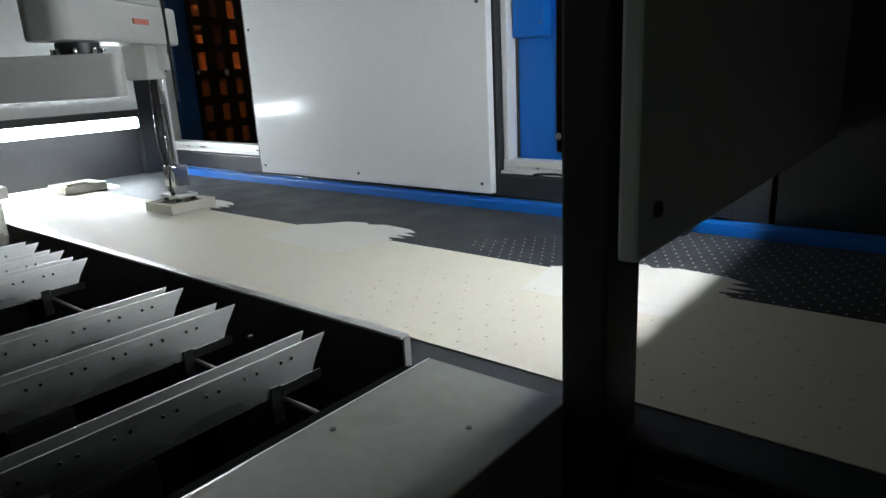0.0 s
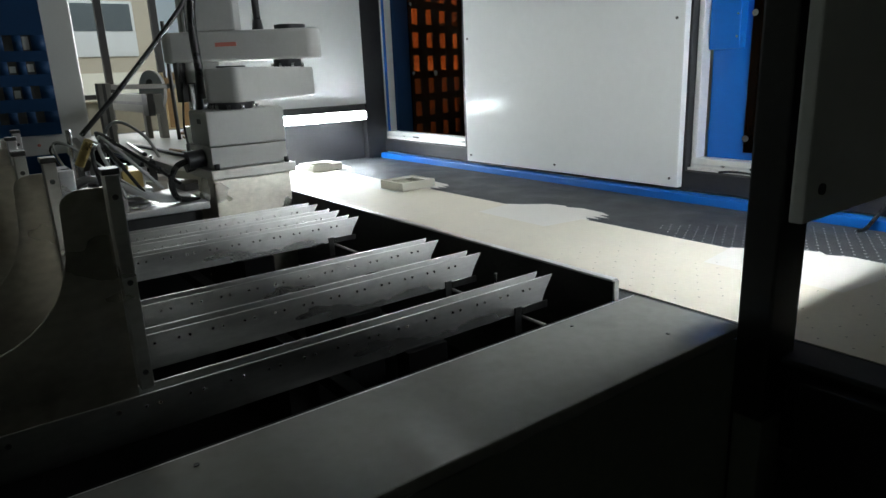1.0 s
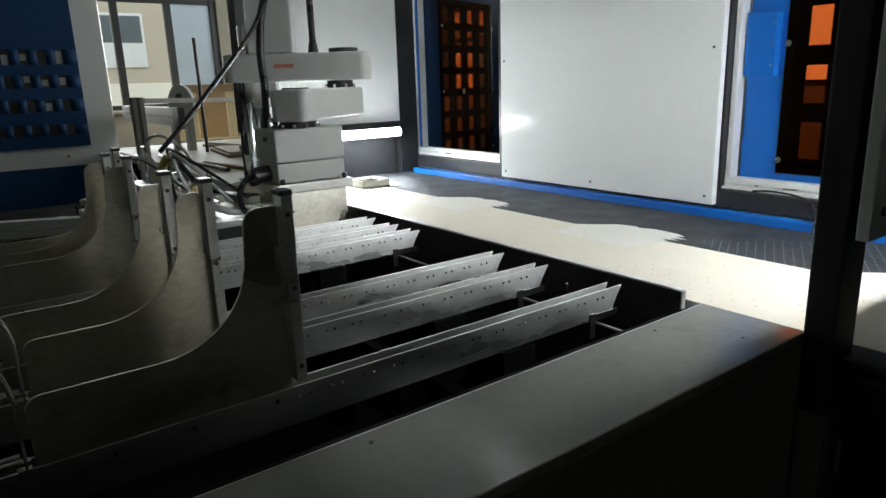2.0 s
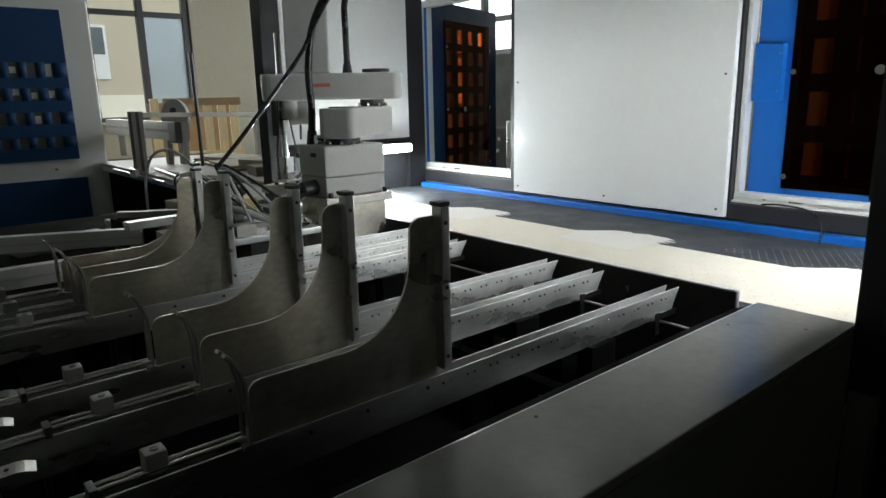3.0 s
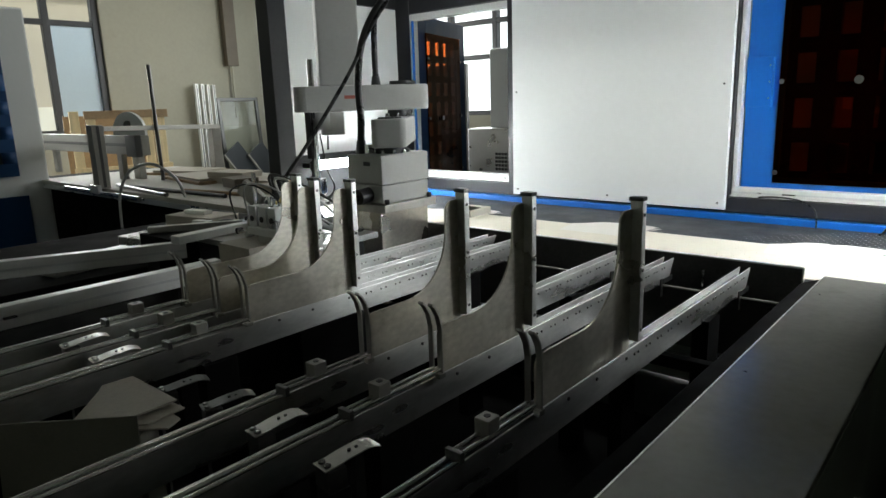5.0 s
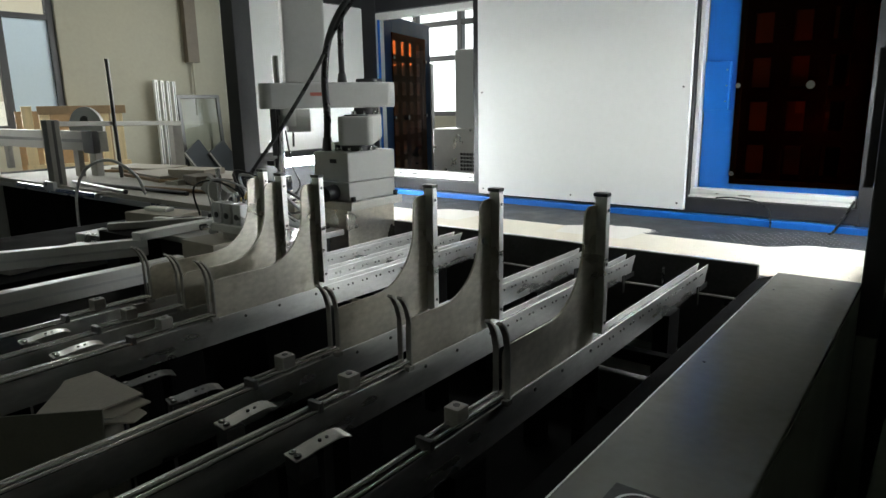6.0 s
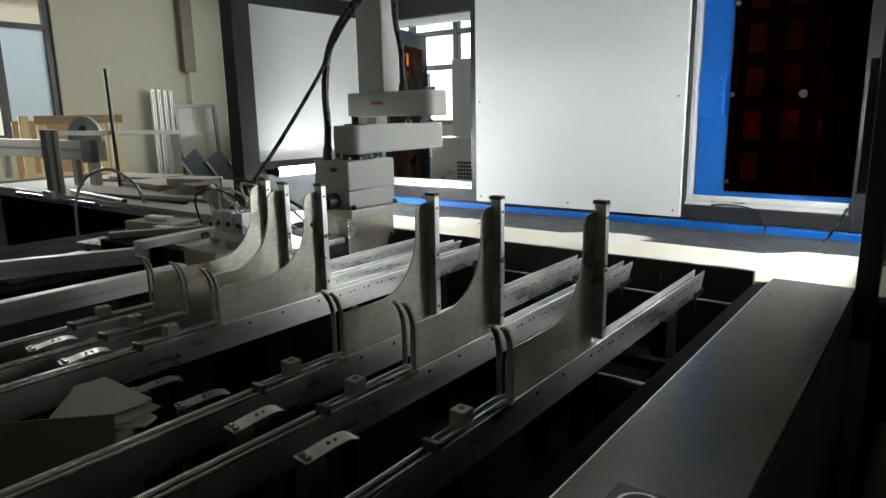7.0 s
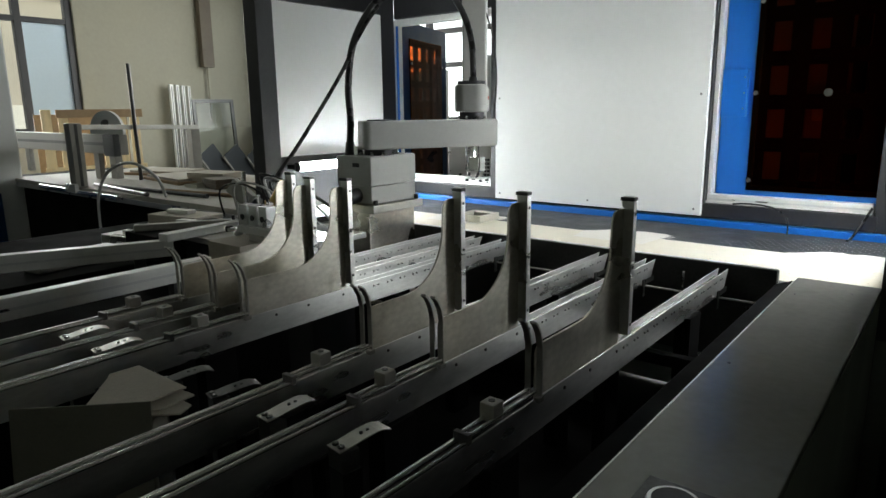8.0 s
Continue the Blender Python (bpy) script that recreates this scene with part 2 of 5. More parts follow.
def mesh_of(name, bm, mat):
    me = bpy.data.meshes.new(name)
    bm.normal_update()
    areas = sorted(f.calc_area() for f in bm.faces)
    usual = areas[len(areas) // 2]
    flat = []
    for f in bm.faces:
        # broad faces between rounded edges stay truly flat
        size = f.calc_area() / usual
        broad = size > 40 or size > 5 and all(e.calc_face_angle(3.0) > 0.19 for e in f.edges)
        flat.append(broad or len(f.verts) > 4)
        f.smooth = True
    bm.to_mesh(me)
    bm.free()
    me.materials.append(mat)
    me.set_sharp_from_angle(angle=radians(38))
    for p, is_flat in zip(me.polygons, flat):
        p.use_smooth = not is_flat
    return me


def part(name, bm, mat, parent=None, label="", m=None):
    ob = new(name, mesh_of(name, bm, mat))
    if parent is not None:
        ob.parent = parent
    if m is not None:
        ob.matrix_basis = m
    if label:
        ob["label"] = label
    return ob


def thing(name, x, y, z, label, category, group="", kind="", rz=0):
    ob = new(name)
    ob.empty_display_size = 0.05
    ob.matrix_basis = pose(x, y, z, 0, 0, rz)
    return tagged(ob, label, category, group, kind)


def B():
    return bmesh.new()


def structure(name, bm, mat, label, category):
    return tagged(part(name, bm, mat), label, category, kind="structure")

# ---------------------------------------------------------------- the hall
BELT_Z = 0.818
RAIL_Z = 0.864


def wall_with_openings(name, axis, at, thick, u0, u1, z1, holes, mat, label):
    """A wall of the hall, built round its openings (u0, u1, z0, z1)."""
    bm = B()
    us = sorted({u0, u1, *[h[0] for h in holes], *[h[1] for h in holes]})
    zs = sorted({0.0, z1, *[h[2] for h in holes], *[h[3] for h in holes]})
    for ua, ub in zip(us, us[1:]):
        for za, zb in zip(zs, zs[1:]):
            uc, zc = (ua + ub) / 2, (za + zb) / 2
            if any(h[0] < uc < h[1] and h[2] < zc < h[3] for h in holes):
                continue
            if axis == "x":
                box(bm, at, at + thick, ua, ub, za, zb)
            else:
                box(bm, ua, ub, at, at + thick, za, zb)
    bmesh.ops.remove_doubles(bm, verts=bm.verts, dist=0.0005)
    return structure(name, bm, mat, label, "wall")


def hall():
    bm = B()
    box(bm, -60, 60, -60, 60, -0.3, -0.02)
    structure("ground", bm, M_GROUND, "grey concrete yard outside the hall", "ground")
    bm = B()
    box(bm, -10.95, 3.95, -4.0, 6.5, -0.019, 0.0)
    structure("floor", bm, M_FLOOR, "dark grey painted workshop floor", "floor")
    bm = B()
    box(bm, -11.25, 4.2, -4.25, 6.75, 4.0, 4.2)
    structure("ceiling", bm, M_CEIL, "plain grey hall ceiling", "ceiling")
    wall_with_openings("wall_west", "x", -11.25, 0.25, -4.25, 6.75, 4.0, [(0.15, 3.35, 1.05, 3.5)], M_CREAM, "cream painted hall wall with a tall window")
    wall_with_openings("wall_north", "y", 6.5, 0.25, -11.0, 4.0, 4.0, [(-10.84, -1.0, 1.15, 3.5)], M_CREAM, "cream painted hall wall with a band of windows")
    wall_with_openings("wall_south", "y", -4.25, 0.25, -11.0, 4.0, 4.0, [], M_DIM, "unseen hall wall behind the machine, toned to limit bounced light")
    # added walls out of view that keep window light off both doors
    wall_with_openings("wall_light_block_1", "y", 3.7, 0.12, -3.3, -2.05, 4.0, [], M_CREAM, "added cream wall that blocks window light behind the enclosure")
    wall_with_openings("wall_light_block_2", "y", 3.7, 0.12, -1.68, 3.99, 4.0, [], M_CREAM, "added cream wall that blocks window light behind the guard door")
    wall_with_openings("wall_east", "x", 4.0, 0.25, -4.25, 6.75, 4.0, [], M_DIM, "unseen hall wall beyond the machine, toned to limit bounced light")


def window_west():
    w = thing("window_1", -11.1, 0.15, 1.05, "tall dark-framed window with a frosted blue pane", "window", kind="structure")
    bars = [0.0, 0.85, 1.68, 2.45, 3.15]
    for y in bars:
        part("window_frame", box(B(), -0.05, 0.05, y - 0.05, y + 0.05, 0.0, 2.45, bev=0.006), M_MOTOR, w)
    for z in (0.03, 1.62, 2.42):
        part("window_rail", box(B(), -0.045, 0.045, 0.05, 3.1, z - 0.04, z + 0.04, bev=0.006), M_MOTOR, w)
    part("window_sill", box(B(), -0.1, 0.22, -0.05, 3.25, -0.05, -0.012, bev=0.006), M_CREAM, w)
    for a, b in zip(bars, bars[1:]):
        for z0, z1 in ((0.07, 1.58), (1.66, 2.38)):
            frost = a == 2.45 and z0 < 1
            p = part("pane", box(B(), -0.006, 0.006, a + 0.05, b - 0.05, z0, z1), M_FROST if frost else M_GLASS, w, "frosted blue-grey film" if frost else "")
            p.visible_shadow = False


def window_north():
    w = thing("window_2", 0, 6.6, 1.15, "band of tall windows with dark grey mullions", "window", kind="structure")
    xs = [-10.84 + 0.82 * i for i in range(13)]
    for x in xs:
        part("window_frame", box(B(), x - 0.04, x + 0.04, -0.05, 0.05, 0.0, 2.35, bev=0.006), M_MOTOR, w)
    for z in (0.03, 0.82, 1.30, 2.32):
        part("window_rail", box(B(), -10.80, -1.04, -0.045, 0.045, z - 0.035, z + 0.035, bev=0.006), M_MOTOR, w)
    for a, b in zip(xs, xs[1:]):
        for z0, z1 in ((0.07, 0.78), (0.86, 1.26), (1.34, 2.28)):
            bm = B()
            bm.faces.new([bm.verts.new(c) for c in ((a + 0.04, 0, z0), (b - 0.04, 0, z0), (b - 0.04, 0, z1), (a + 0.04, 0, z1))])
            p = part("pane", bm, M_GLASS, w)
            p.visible_shadow = False


def neighbour():
    bm = B()
    box(bm, -32.1, -32, -30, 40, -0.02, 26)
    box(bm, -31.9, 20, 25, 25.1, -0.02, 26)
    structure("backdrop", bm, M_SKY, "plain pale overcast sky beyond the windows", "sky")
    h = thing("building", -19.0, 3, 0, "tan rendered building with grey windows across the yard", "building")
    part("wall", box(B(), -3, 0, -14, 14, 1.55, 4.35), M_FACADE, h)
    part("plinth", box(B(), -3, 0.06, -14, 14, -0.02, 1.55), M_FACADE_WHITE, h, "bright whitewashed lower wall")
    part("roof", box(B(), -3.2, 0.3, -14.2, 14.2, 4.35, 4.5), M_FACADE_WHITE, h)
    for k in range(9):
        for z in (1.95,):
            y = -12 + 2.9 * k
            win = part("window", box(B(), 0.005, 0.05, y, y + 1.5, z, z + 1.35, bev=0.01), M_WHITEALU, h)
            for j in range(2):
                part("pane", box(B(), 0.04, 0.065, y + 0.07 + 0.71 * j, y + 0.72 + 0.71 * j, z + 0.62, z + 1.28), M_OUTGLASS, win)
                part("lower_pane", box(B(), 0.04, 0.062, y + 0.07 + 0.71 * j, y + 0.72 + 0.71 * j, z + 0.07, z + 0.55), M_WHITEALU, win)


hall()
window_west()
window_north()
neighbour()

# ---------------------------------------------------------------- the enclosure over the belt


def enclosure():
    e = thing("machine_enclosure", -1.6, 1.66, 0, "white panelled machine enclosure on a black steel frame", "machine housing")
    o = Matrix.Translation((1.6, -1.66, 0))

    def P(name, *b, mat=M_BLACK, bev=0.003, label=""):
        return part(name, box(B(), *b, bev=bev), mat, e, label, m=o)
    # back side
    back = P("back_panel", -2.207, -1.117, 1.622, 1.650, 0.856, 2.28, mat=M_PANEL, label="large white sheet-metal panel")
    for x, z in ((-2.175, 0.885), (-1.66, 0.885), (-1.145, 0.885), (-1.145, 1.384), (-2.18, 1.384), (-1.145, 1.9), (-2.18, 1.9)):
        rod_bm = rod(B(), (x, 1.6205, z), (x, 1.617, z), 0.0045, 10)
        part("screw", rod_bm, M_DARKSTEEL, back)
    P("post", -1.150, -1.112, 1.655, 1.715, 0.856, 2.28)
    P("post", -2.26, -2.19, 1.655, 1.715, 0.856, 2.28)
    P("post", -3.02, -2.955, 1.543, 1.662, 0.0, 2.28)
    P("post", -0.472, -0.38, 1.655, 1.735, 0.0, 2.28)
    P("lower_beam", -2.955, -0.46, 1.652, 1.735, 0.845, 0.908)
    P("upper_beam", -2.955, -0.46, 1.655, 1.715, 2.20, 2.28)
    P("hatch_lintel", -2.954, -2.262, 1.660, 1.712, 1.852, 2.198)
    P("skirt", -2.955, -0.46, 1.668, 1.70, 0.02, 0.84, mat=M_PANEL)
    # end side beyond the robot
    P("end_panel", -2.975, -2.945, 0.776, 1.539, 1.105, 1.862, mat=M_PANEL, label="white end panel")
    P("post", -3.03, -2.935, 0.672, 0.772, 0.0, 2.28)
    P("end_beam", -3.02, -2.945, 0.776, 1.539, 1.866, 1.95)
    P("end_top_panel", -2.975, -2.945, 0.776, 1.539, 1.955, 2.28, mat=M_PANEL)
    P("end_lower_beam", -3.02, -2.955, 0.776, 1.539, 1.052, 1.102)
    # black sheet in place of the dark void below the end panel
    P("end_void_sheet", -3.01, -2.99, 0.776, 1.539, 0.02, 1.05)
    # end side towards the column
    side = P("side_panel", -0.282, -0.262, 0.632, 1.640, 1.040, 2.28, mat=M_PANEL, bev=0.004, label="white side panel in shade")
    part("screw", rod(B(), (-0.258, 0.672, 1.083), (-0.2615, 0.672, 1.083), 0.008, 12), M_DARKSTEEL, side)
    part("screw", rod(B(), (-0.258, 1.50, 1.42), (-0.2615, 1.50, 1.42), 0.008, 12), M_CHROME, side)
    P("column", -0.352, -0.302, 0.655, 0.737, 0.722, 2.28, bev=0.004, label="black square steel column")
    P("column_foot", -0.35, -0.304, 0.66, 0.73, 0.0, 0.72, mat=M_DARK_SIDE)
    # hood
    P("roof_panel", -3.05, -0.24, 0.60, 1.75, 2.284, 2.32, mat=M_PANEL)
    P("front_beam", -2.93, -0.355, 0.66, 0.735, 2.16, 2.28)
    # body and hanger for the added lamp, above the view
    lamp = P("added_lamp_body", -2.25, -1.25, 1.06, 1.14, 1.962, 2.0, mat=M_WHITEALU)
    part("hanger", box(B(), -1.75, -1.72, 1.09, 1.11, 2.0, 2.284), M_ALU, lamp)
    # added black sheets: keep the panel's lit rear out of the acrylic's reflection
    P("added_rear_blackout", -2.955, -0.46, 1.736, 1.74, 0.02, 0.844)
    P("added_rear_blackout", -2.19, -1.15, 1.653, 1.657, 0.91, 2.19)
    # added black plates that block and trim the side tube's light
    P("added_side_liner", -0.332, -0.2835, 0.742, 1.640, 1.040, 2.28)
    P("added_end_shield", -0.380, -0.3325, 0.738, 0.7415, 1.10, 1.45, bev=0.001)
    P("added_light_lip", -0.377, -0.3325, 0.742, 1.640, 1.112, 1.120, bev=0.001)
    return e


def window_frame_set(name, x0, x1, z0, z1, label, stile=0.034, far_stile=True):
    w = thing(name, (x0 + x1) / 2, 1.70, z0, label, "window frame")
    h, d = z1 - z0, (x1 - x0) / 2
    members = [("sill", (-d, d, -0.02, 0.03, 0.0, 0.038)), ("head", (-d, d, -0.02, 0.03, h - 0.036, h)),
               ("stile", (-d, -d + stile, -0.018, 0.028, 0.038, h - 0.036))]
    if far_stile:
        members.append(("stile", (d - stile, d, -0.018, 0.028, 0.038, h - 0.036)))
    for n, b in members:
        f = part(n, box(B(), *b, bev=0.003), M_WHITEALU, w)
        if n == "sill":
            part("groove", box(B(), -d + 0.01, d - 0.01, -0.0235, -0.0205, 0.015, 0.021), M_ALU, f)
            part("lip", box(B(), -d, d, -0.034, -0.0205, 0.0, 0.008), M_WHITEALU, f)
    return w


def guard_door(name, m, w, h, rows, cols, blue, label, handle=False, border=0.148):
    """A sheet-metal door with brown acrylic in front of a slotted black plate. It runs along its own x, and faces -y."""
    d = new(name)
    d.matrix_basis = m
    tagged(d, label, "door")
    m0 = w * border
    part("door_skin", box(B(), 0, m0, 0, 0.03, 0, h, bev=0.003), blue, d)
    part("door_skin", box(B(), w - m0, w, 0, 0.03, 0, h, bev=0.003), blue, d)
    part("door_skin", box(B(), m0, w - m0, 0, 0.03, 0, 0.055, bev=0.003), blue, d)
    part("door_skin", box(B(), m0, w - m0, 0, 0.03, h - 0.12, h, bev=0.003), blue, d)
    x0, x1, z0, z1 = m0, w - m0, 0.055, h - 0.12
    g = B()
    cw, rh = (x1 - x0) / cols, (z1 - z0) / rows
    for i in range(cols + 1):
        box(g, max(x0, x0 + i * cw - 0.26 * cw), min(x1, x0 + i * cw + 0.26 * cw), 0.010, 0.020, z0, z1)
    for k in range(rows + 1):
        box(g, x0, x1, 0.011, 0.019, max(z0, z0 + k * rh - 0.17 * rh), min(z1, z0 + k * rh + 0.17 * rh))
    part("slotted_plate", g, M_MATT, d)
    a = part("acrylic_sheet", box(B(), x0 - 0.02, x1 + 0.02, -0.010, -0.002, z0 - 0.02, z1 + 0.02, bev=0.002), M_ACRYL, d, "dark brown see-through acrylic")
    for k in range(4):
        z = 0.080 + 0.369 * k
        for x in (x0 - 0.009, x1 + 0.009):
            if z < h - 0.02:
                part("bolt", rod(B(), (x, -0.010, z), (x, -0.019, z), 0.010, 14), M_CHROME, a)
    part("knob", rod(B(), (0.41 * w, -0.010, 0.445), (0.41 * w, -0.025, 0.445), 0.016, 18), M_CHROME, a)
    if handle:
        hb = slab(B(), [(0.007, 0.350), (0.107, 0.350), (0.107, 0.548), (0.007, 0.553)], -0.038, -0.002, "y", bev=0.003)
        cover = part("lock_cover", hb, blue, d)
        for z in (0.385, 0.45, 0.515):
            part("rivet", rod(B(), (0.098, -0.0382, z), (0.098, -0.0395, z), 0.0035, 8), M_CHROME, cover)
    return d


enclosure()
hatch = window_frame_set("window_frame", -2.985, -2.235, 0.912, 1.850, "pale aluminium frame of the open hatch")
part("blue_edge", box(B(), -0.3405, -0.327, -0.031, -0.021, 0.04, 0.90, bev=0.002), M_BLUE, hatch, "blue painted edge strip")
window_frame_set("window_frame", -1.110, -0.482, 0.911, 2.17, "pale aluminium frame round the guard door", 0.019, False)
guard_door("guard_door", pose(-1.092, 1.742, 0.935), 1.0, 1.24, 6, 5, M_BLUE, "bright blue guard door with dark brown acrylic", handle=True)
guard_door("guard_door", pose(-3.02, 1.79, 0.80, 0, 0, 108.4), 0.82, 1.07, 7, 4, M_NAVY, "open dark blue guard door with brown acrylic", border=0.17)


def floor_cabinet():
    c = thing("grey_cabinet", -3.35, 3.25, 0, "grey sheet-metal control cabinet with a vent", "cabinet")
    part("body", box(B(), -0.28, 0.30, -0.22, 0.3, 0.0, 1.13, bev=0.008), M_ALU, c)
    part("top_unit", box(B(), -0.12, 0.22, -0.12, 0.2, 1.132, 1.75, bev=0.006), M_PANEL, c)
    for i in range(5):
        for k in range(5):
            part("vent_hole", box(B(), 0.0 + 0.03 * i, 0.022 + 0.03 * i, -0.224, -0.2205, 0.80 + 0.03 * k, 0.82 + 0.03 * k), M_BLACK, c)
    s = thing("dark_rack", -4.35, 3.7, 0, "dark steel rack with small bright fittings", "rack")
    part("frame", box(B(), -0.35, 0.35, -0.2, 0.2, 0.0, 1.05, bev=0.006), M_DARKSTEEL, s)
    # added board that blocks window light behind the lower door slots
    part("window_light_block", box(B(), -0.33, 0.33, -0.19, -0.15, 1.052, 1.68, bev=0.003), M_DARKSTEEL, s)
    random.seed(5)
    for k in range(9):
        x, z = random.uniform(-0.2, 0.2), random.uniform(0.8, 1.0)
        part("fitting", box(B(), x, x + 0.02, -0.22, -0.201, z, z + 0.03, bev=0.002), M_GALV, s)


floor_cabinet()


def inner_screen():
    # added screen: stops daylight, its pale blocks make the spots in the acrylic
    s = thing("inner_light_screen", -0.35, 2.30, 0, "added grey screen with pale blocks as light spots behind the guard door", "rack")
    part("sheet", box(B(), -0.72, 0.9, 0.0, 0.02, 0.02, 2.28, bev=0.003), M_PROFILE, s)
    part("foot", box(B(), -0.6, 0.8, -0.1, 0.12, 0.0, 0.0195), M_BLACK, s)
    random.seed(8)
    for k in range(16):
        x, z, w, h = random.uniform(-0.5, 0.75), random.uniform(0.95, 2.1), random.uniform(0.02, 0.07), random.uniform(0.02, 0.06)
        part("fitting", box(B(), x, x + w, -0.03, -0.0005, z, z + h, bev=0.003), M_PANEL, s)
    for k in range(6):
        x = -0.55 + 0.23 * k
        part("screen_bar", box(B(), x, x + 0.05, -0.10, -0.031, 0.6, 2.2, bev=0.003), M_BLACK, s)


inner_screen()

# ---------------------------------------------------------------- belt conveyor


def conveyor():
    c = thing("belt_conveyor", -0.5, 1.15, 0, "long belt conveyor with a black perforated belt", "conveyor")
    o = Matrix.Translation((0.5, -1.15, 0))
    part("belt", box(B(), -3.6, 2.6, 0.70, 1.60, BELT_Z - 0.010, BELT_Z, bev=0.002), M_BELT, c, m=o)
    part("bed", box(B(), -3.6, 2.6, 0.72, 1.58, 0.66, BELT_Z - 0.012, bev=0.003), M_BLACK, c, m=o)
    part("blue_rail", box(B(), -2.93, 2.6, 1.602, 1.650, 0.795, 0.843, bev=0.004), M_BLUE, c, "bright blue guide rail", m=o)
    part("front_bar", box(B(), -2.6, -0.604, 0.676, 0.688, 0.58, 0.870, bev=0.002), M_DARKSTEEL, c, "thin dark side plate with a bare edge", m=o)
    part("bar_edge", box(B(), -2.6, -0.604, 0.674, 0.690, 0.8705, 0.8745, bev=0.001), M_GALV, c, "bare pale steel edge", m=o)
    part("bar_end", box(B(), -0.6036, -0.600, 0.676, 0.688, 0.80, 0.872), M_GALV, c, m=o)
    part("front_skirt", box(B(), -0.262, 2.6, 0.672, 0.696, 0.2, 0.80, bev=0.003), M_BLACK, c, m=o)
    for x in (-3.3, -1.8, -0.5, 1.0, 2.3):
        part("leg", box(B(), x - 0.04, x + 0.04, 0.95, 1.03, 0.0, 0.66, bev=0.003), M_BLACK, c, m=o)
        part("leg", box(B(), x - 0.04, x + 0.04, 1.40, 1.48, 0.0, 0.66, bev=0.003), M_BLACK, c, m=o)
    # pale dots paint the light caught by the holes, on the lit stretch only
    dots = B()
    for i in range(44):
        for k in range(15):
            x, y = -1.02 + 0.026 * i + (0.013 if k % 2 else 0), 1.21 + 0.025 * k
            if x < -0.95 + 0.35 * abs(k - 3) / 12:
                continue
            bmesh.ops.create_circle(dots, cap_ends=True, segments=6, radius=0.0027, matrix=Matrix.Translation((x, y, BELT_Z + 0.0006)))
    d = part("belt_holes", dots, M_DOT_LIGHT, c, "rows of small holes painted pale as if lit", m=o)
    tagged(d, kind="stuff")
    web = thing("paper_web", -0.5, 0.95, BELT_Z, "continuous cream paper strip lying on the belt", "paper")
    part("strip", box(B(), -3.0, 3.0, -0.175, 0.242, 0.0005, 0.0022), M_PAPER, web)
    dd = B()
    random.seed(3)
    for i in range(16):
        for k in range(8):
            x, y = -0.42 + 0.052 * i + (0.026 if k % 2 else 0), -0.15 + 0.038 * k
            if random.random() < 0.35:
                continue
            bmesh.ops.create_circle(dd, cap_ends=True, segments=6, radius=0.0021, matrix=Matrix.Translation((x, y, 0.0028)))
    tagged(part("pin_holes", dd, M_DOT_DARK, web, "scattered dark pin holes"), kind="stuff")


conveyor()

LABEL_PITCH = 0.785


def label_sheet():
    """A die-cut label, its tip at x = 0."""
    s = thing("label_sheet", 0, 0, 0, "white die-cut label sheet with notched corners on the belt", "paper", group="labels on the belt")
    lower = [(-0.350, 1.05), (-0.06, 1.05), (-0.045, 1.17), (-0.048, 1.212), (-0.005, 1.224), (-0.046, 1.236), (0.004, 1.250), (-0.046, 1.264), (-0.018, 1.277), (-0.058, 1.298),
             (-0.15, 1.306), (-0.195, 1.286), (-0.212, 1.300), (-0.275, 1.284), (-0.335, 1.222), (-0.372, 1.20)]
    upper = [(-0.30, 1.09), (-0.085, 1.09), (-0.06, 1.18), (-0.022, 1.196), (-0.066, 1.214), (-0.105, 1.262), (-0.19, 1.268), (-0.26, 1.25), (-0.32, 1.19)]
    part("under_sheet", slab(B(), lower, 0.0024, 0.0025, "z"), M_LABEL, s)
    part("top_sheet", slab(B(), upper, 0.0027, 0.0028, "z"), M_LABEL, s)
    return s


first_label = label_sheet()
LABELS = [first_label] + [copy_thing(first_label, pose(0, 0, 0)) for _ in range(6)]


def tray_box():
    """A shallow open grey-board box, its base at z = 0."""
    b = thing("board_box", 0, 0, 0, "shallow open grey-board box with square corners", "box", group="board boxes")
    w, d, h, t = 0.072, 0.078, 0.030, 0.0026
    part("base", box(B(), -w, w, -d, d, 0.0, t), M_BOARD, b)
    part("side", box(B(), -w, w, -d, -d + t, t, h), M_BOARD, b)
    part("side", box(B(), -w, w, d - t, d, t, h), M_BOARD, b)
    part("side", box(B(), -w, -w + t, -d + t, d - t, t, h), M_BOARD, b)
    part("side", box(B(), w - t, w, -d + t, d - t, t, h), M_BOARD, b)
    part("inner_rim", box(B(), -w + t, w - t, -d + t, -d + 0.024, h - 0.006, h - 0.003), M_BOARD, b)
    part("inner_rim", box(B(), -w + t, -w + 0.024, -d + 0.024, d - 0.024, h - 0.006, h - 0.003), M_BOARD, b)
    part("inner_rim", box(B(), w - 0.024, w - t, -d + 0.024, d - 0.024, h - 0.006, h - 0.003), M_BOARD, b)
    part("inner_rim", box(B(), -w + t, w - t, d - 0.024, d - t, h - 0.006, h - 0.003), M_BOARD, b)
    return b


first_box = tray_box()
BOXES = [first_box] + [copy_thing(first_box, pose(0, 0, 0)) for _ in range(3)]


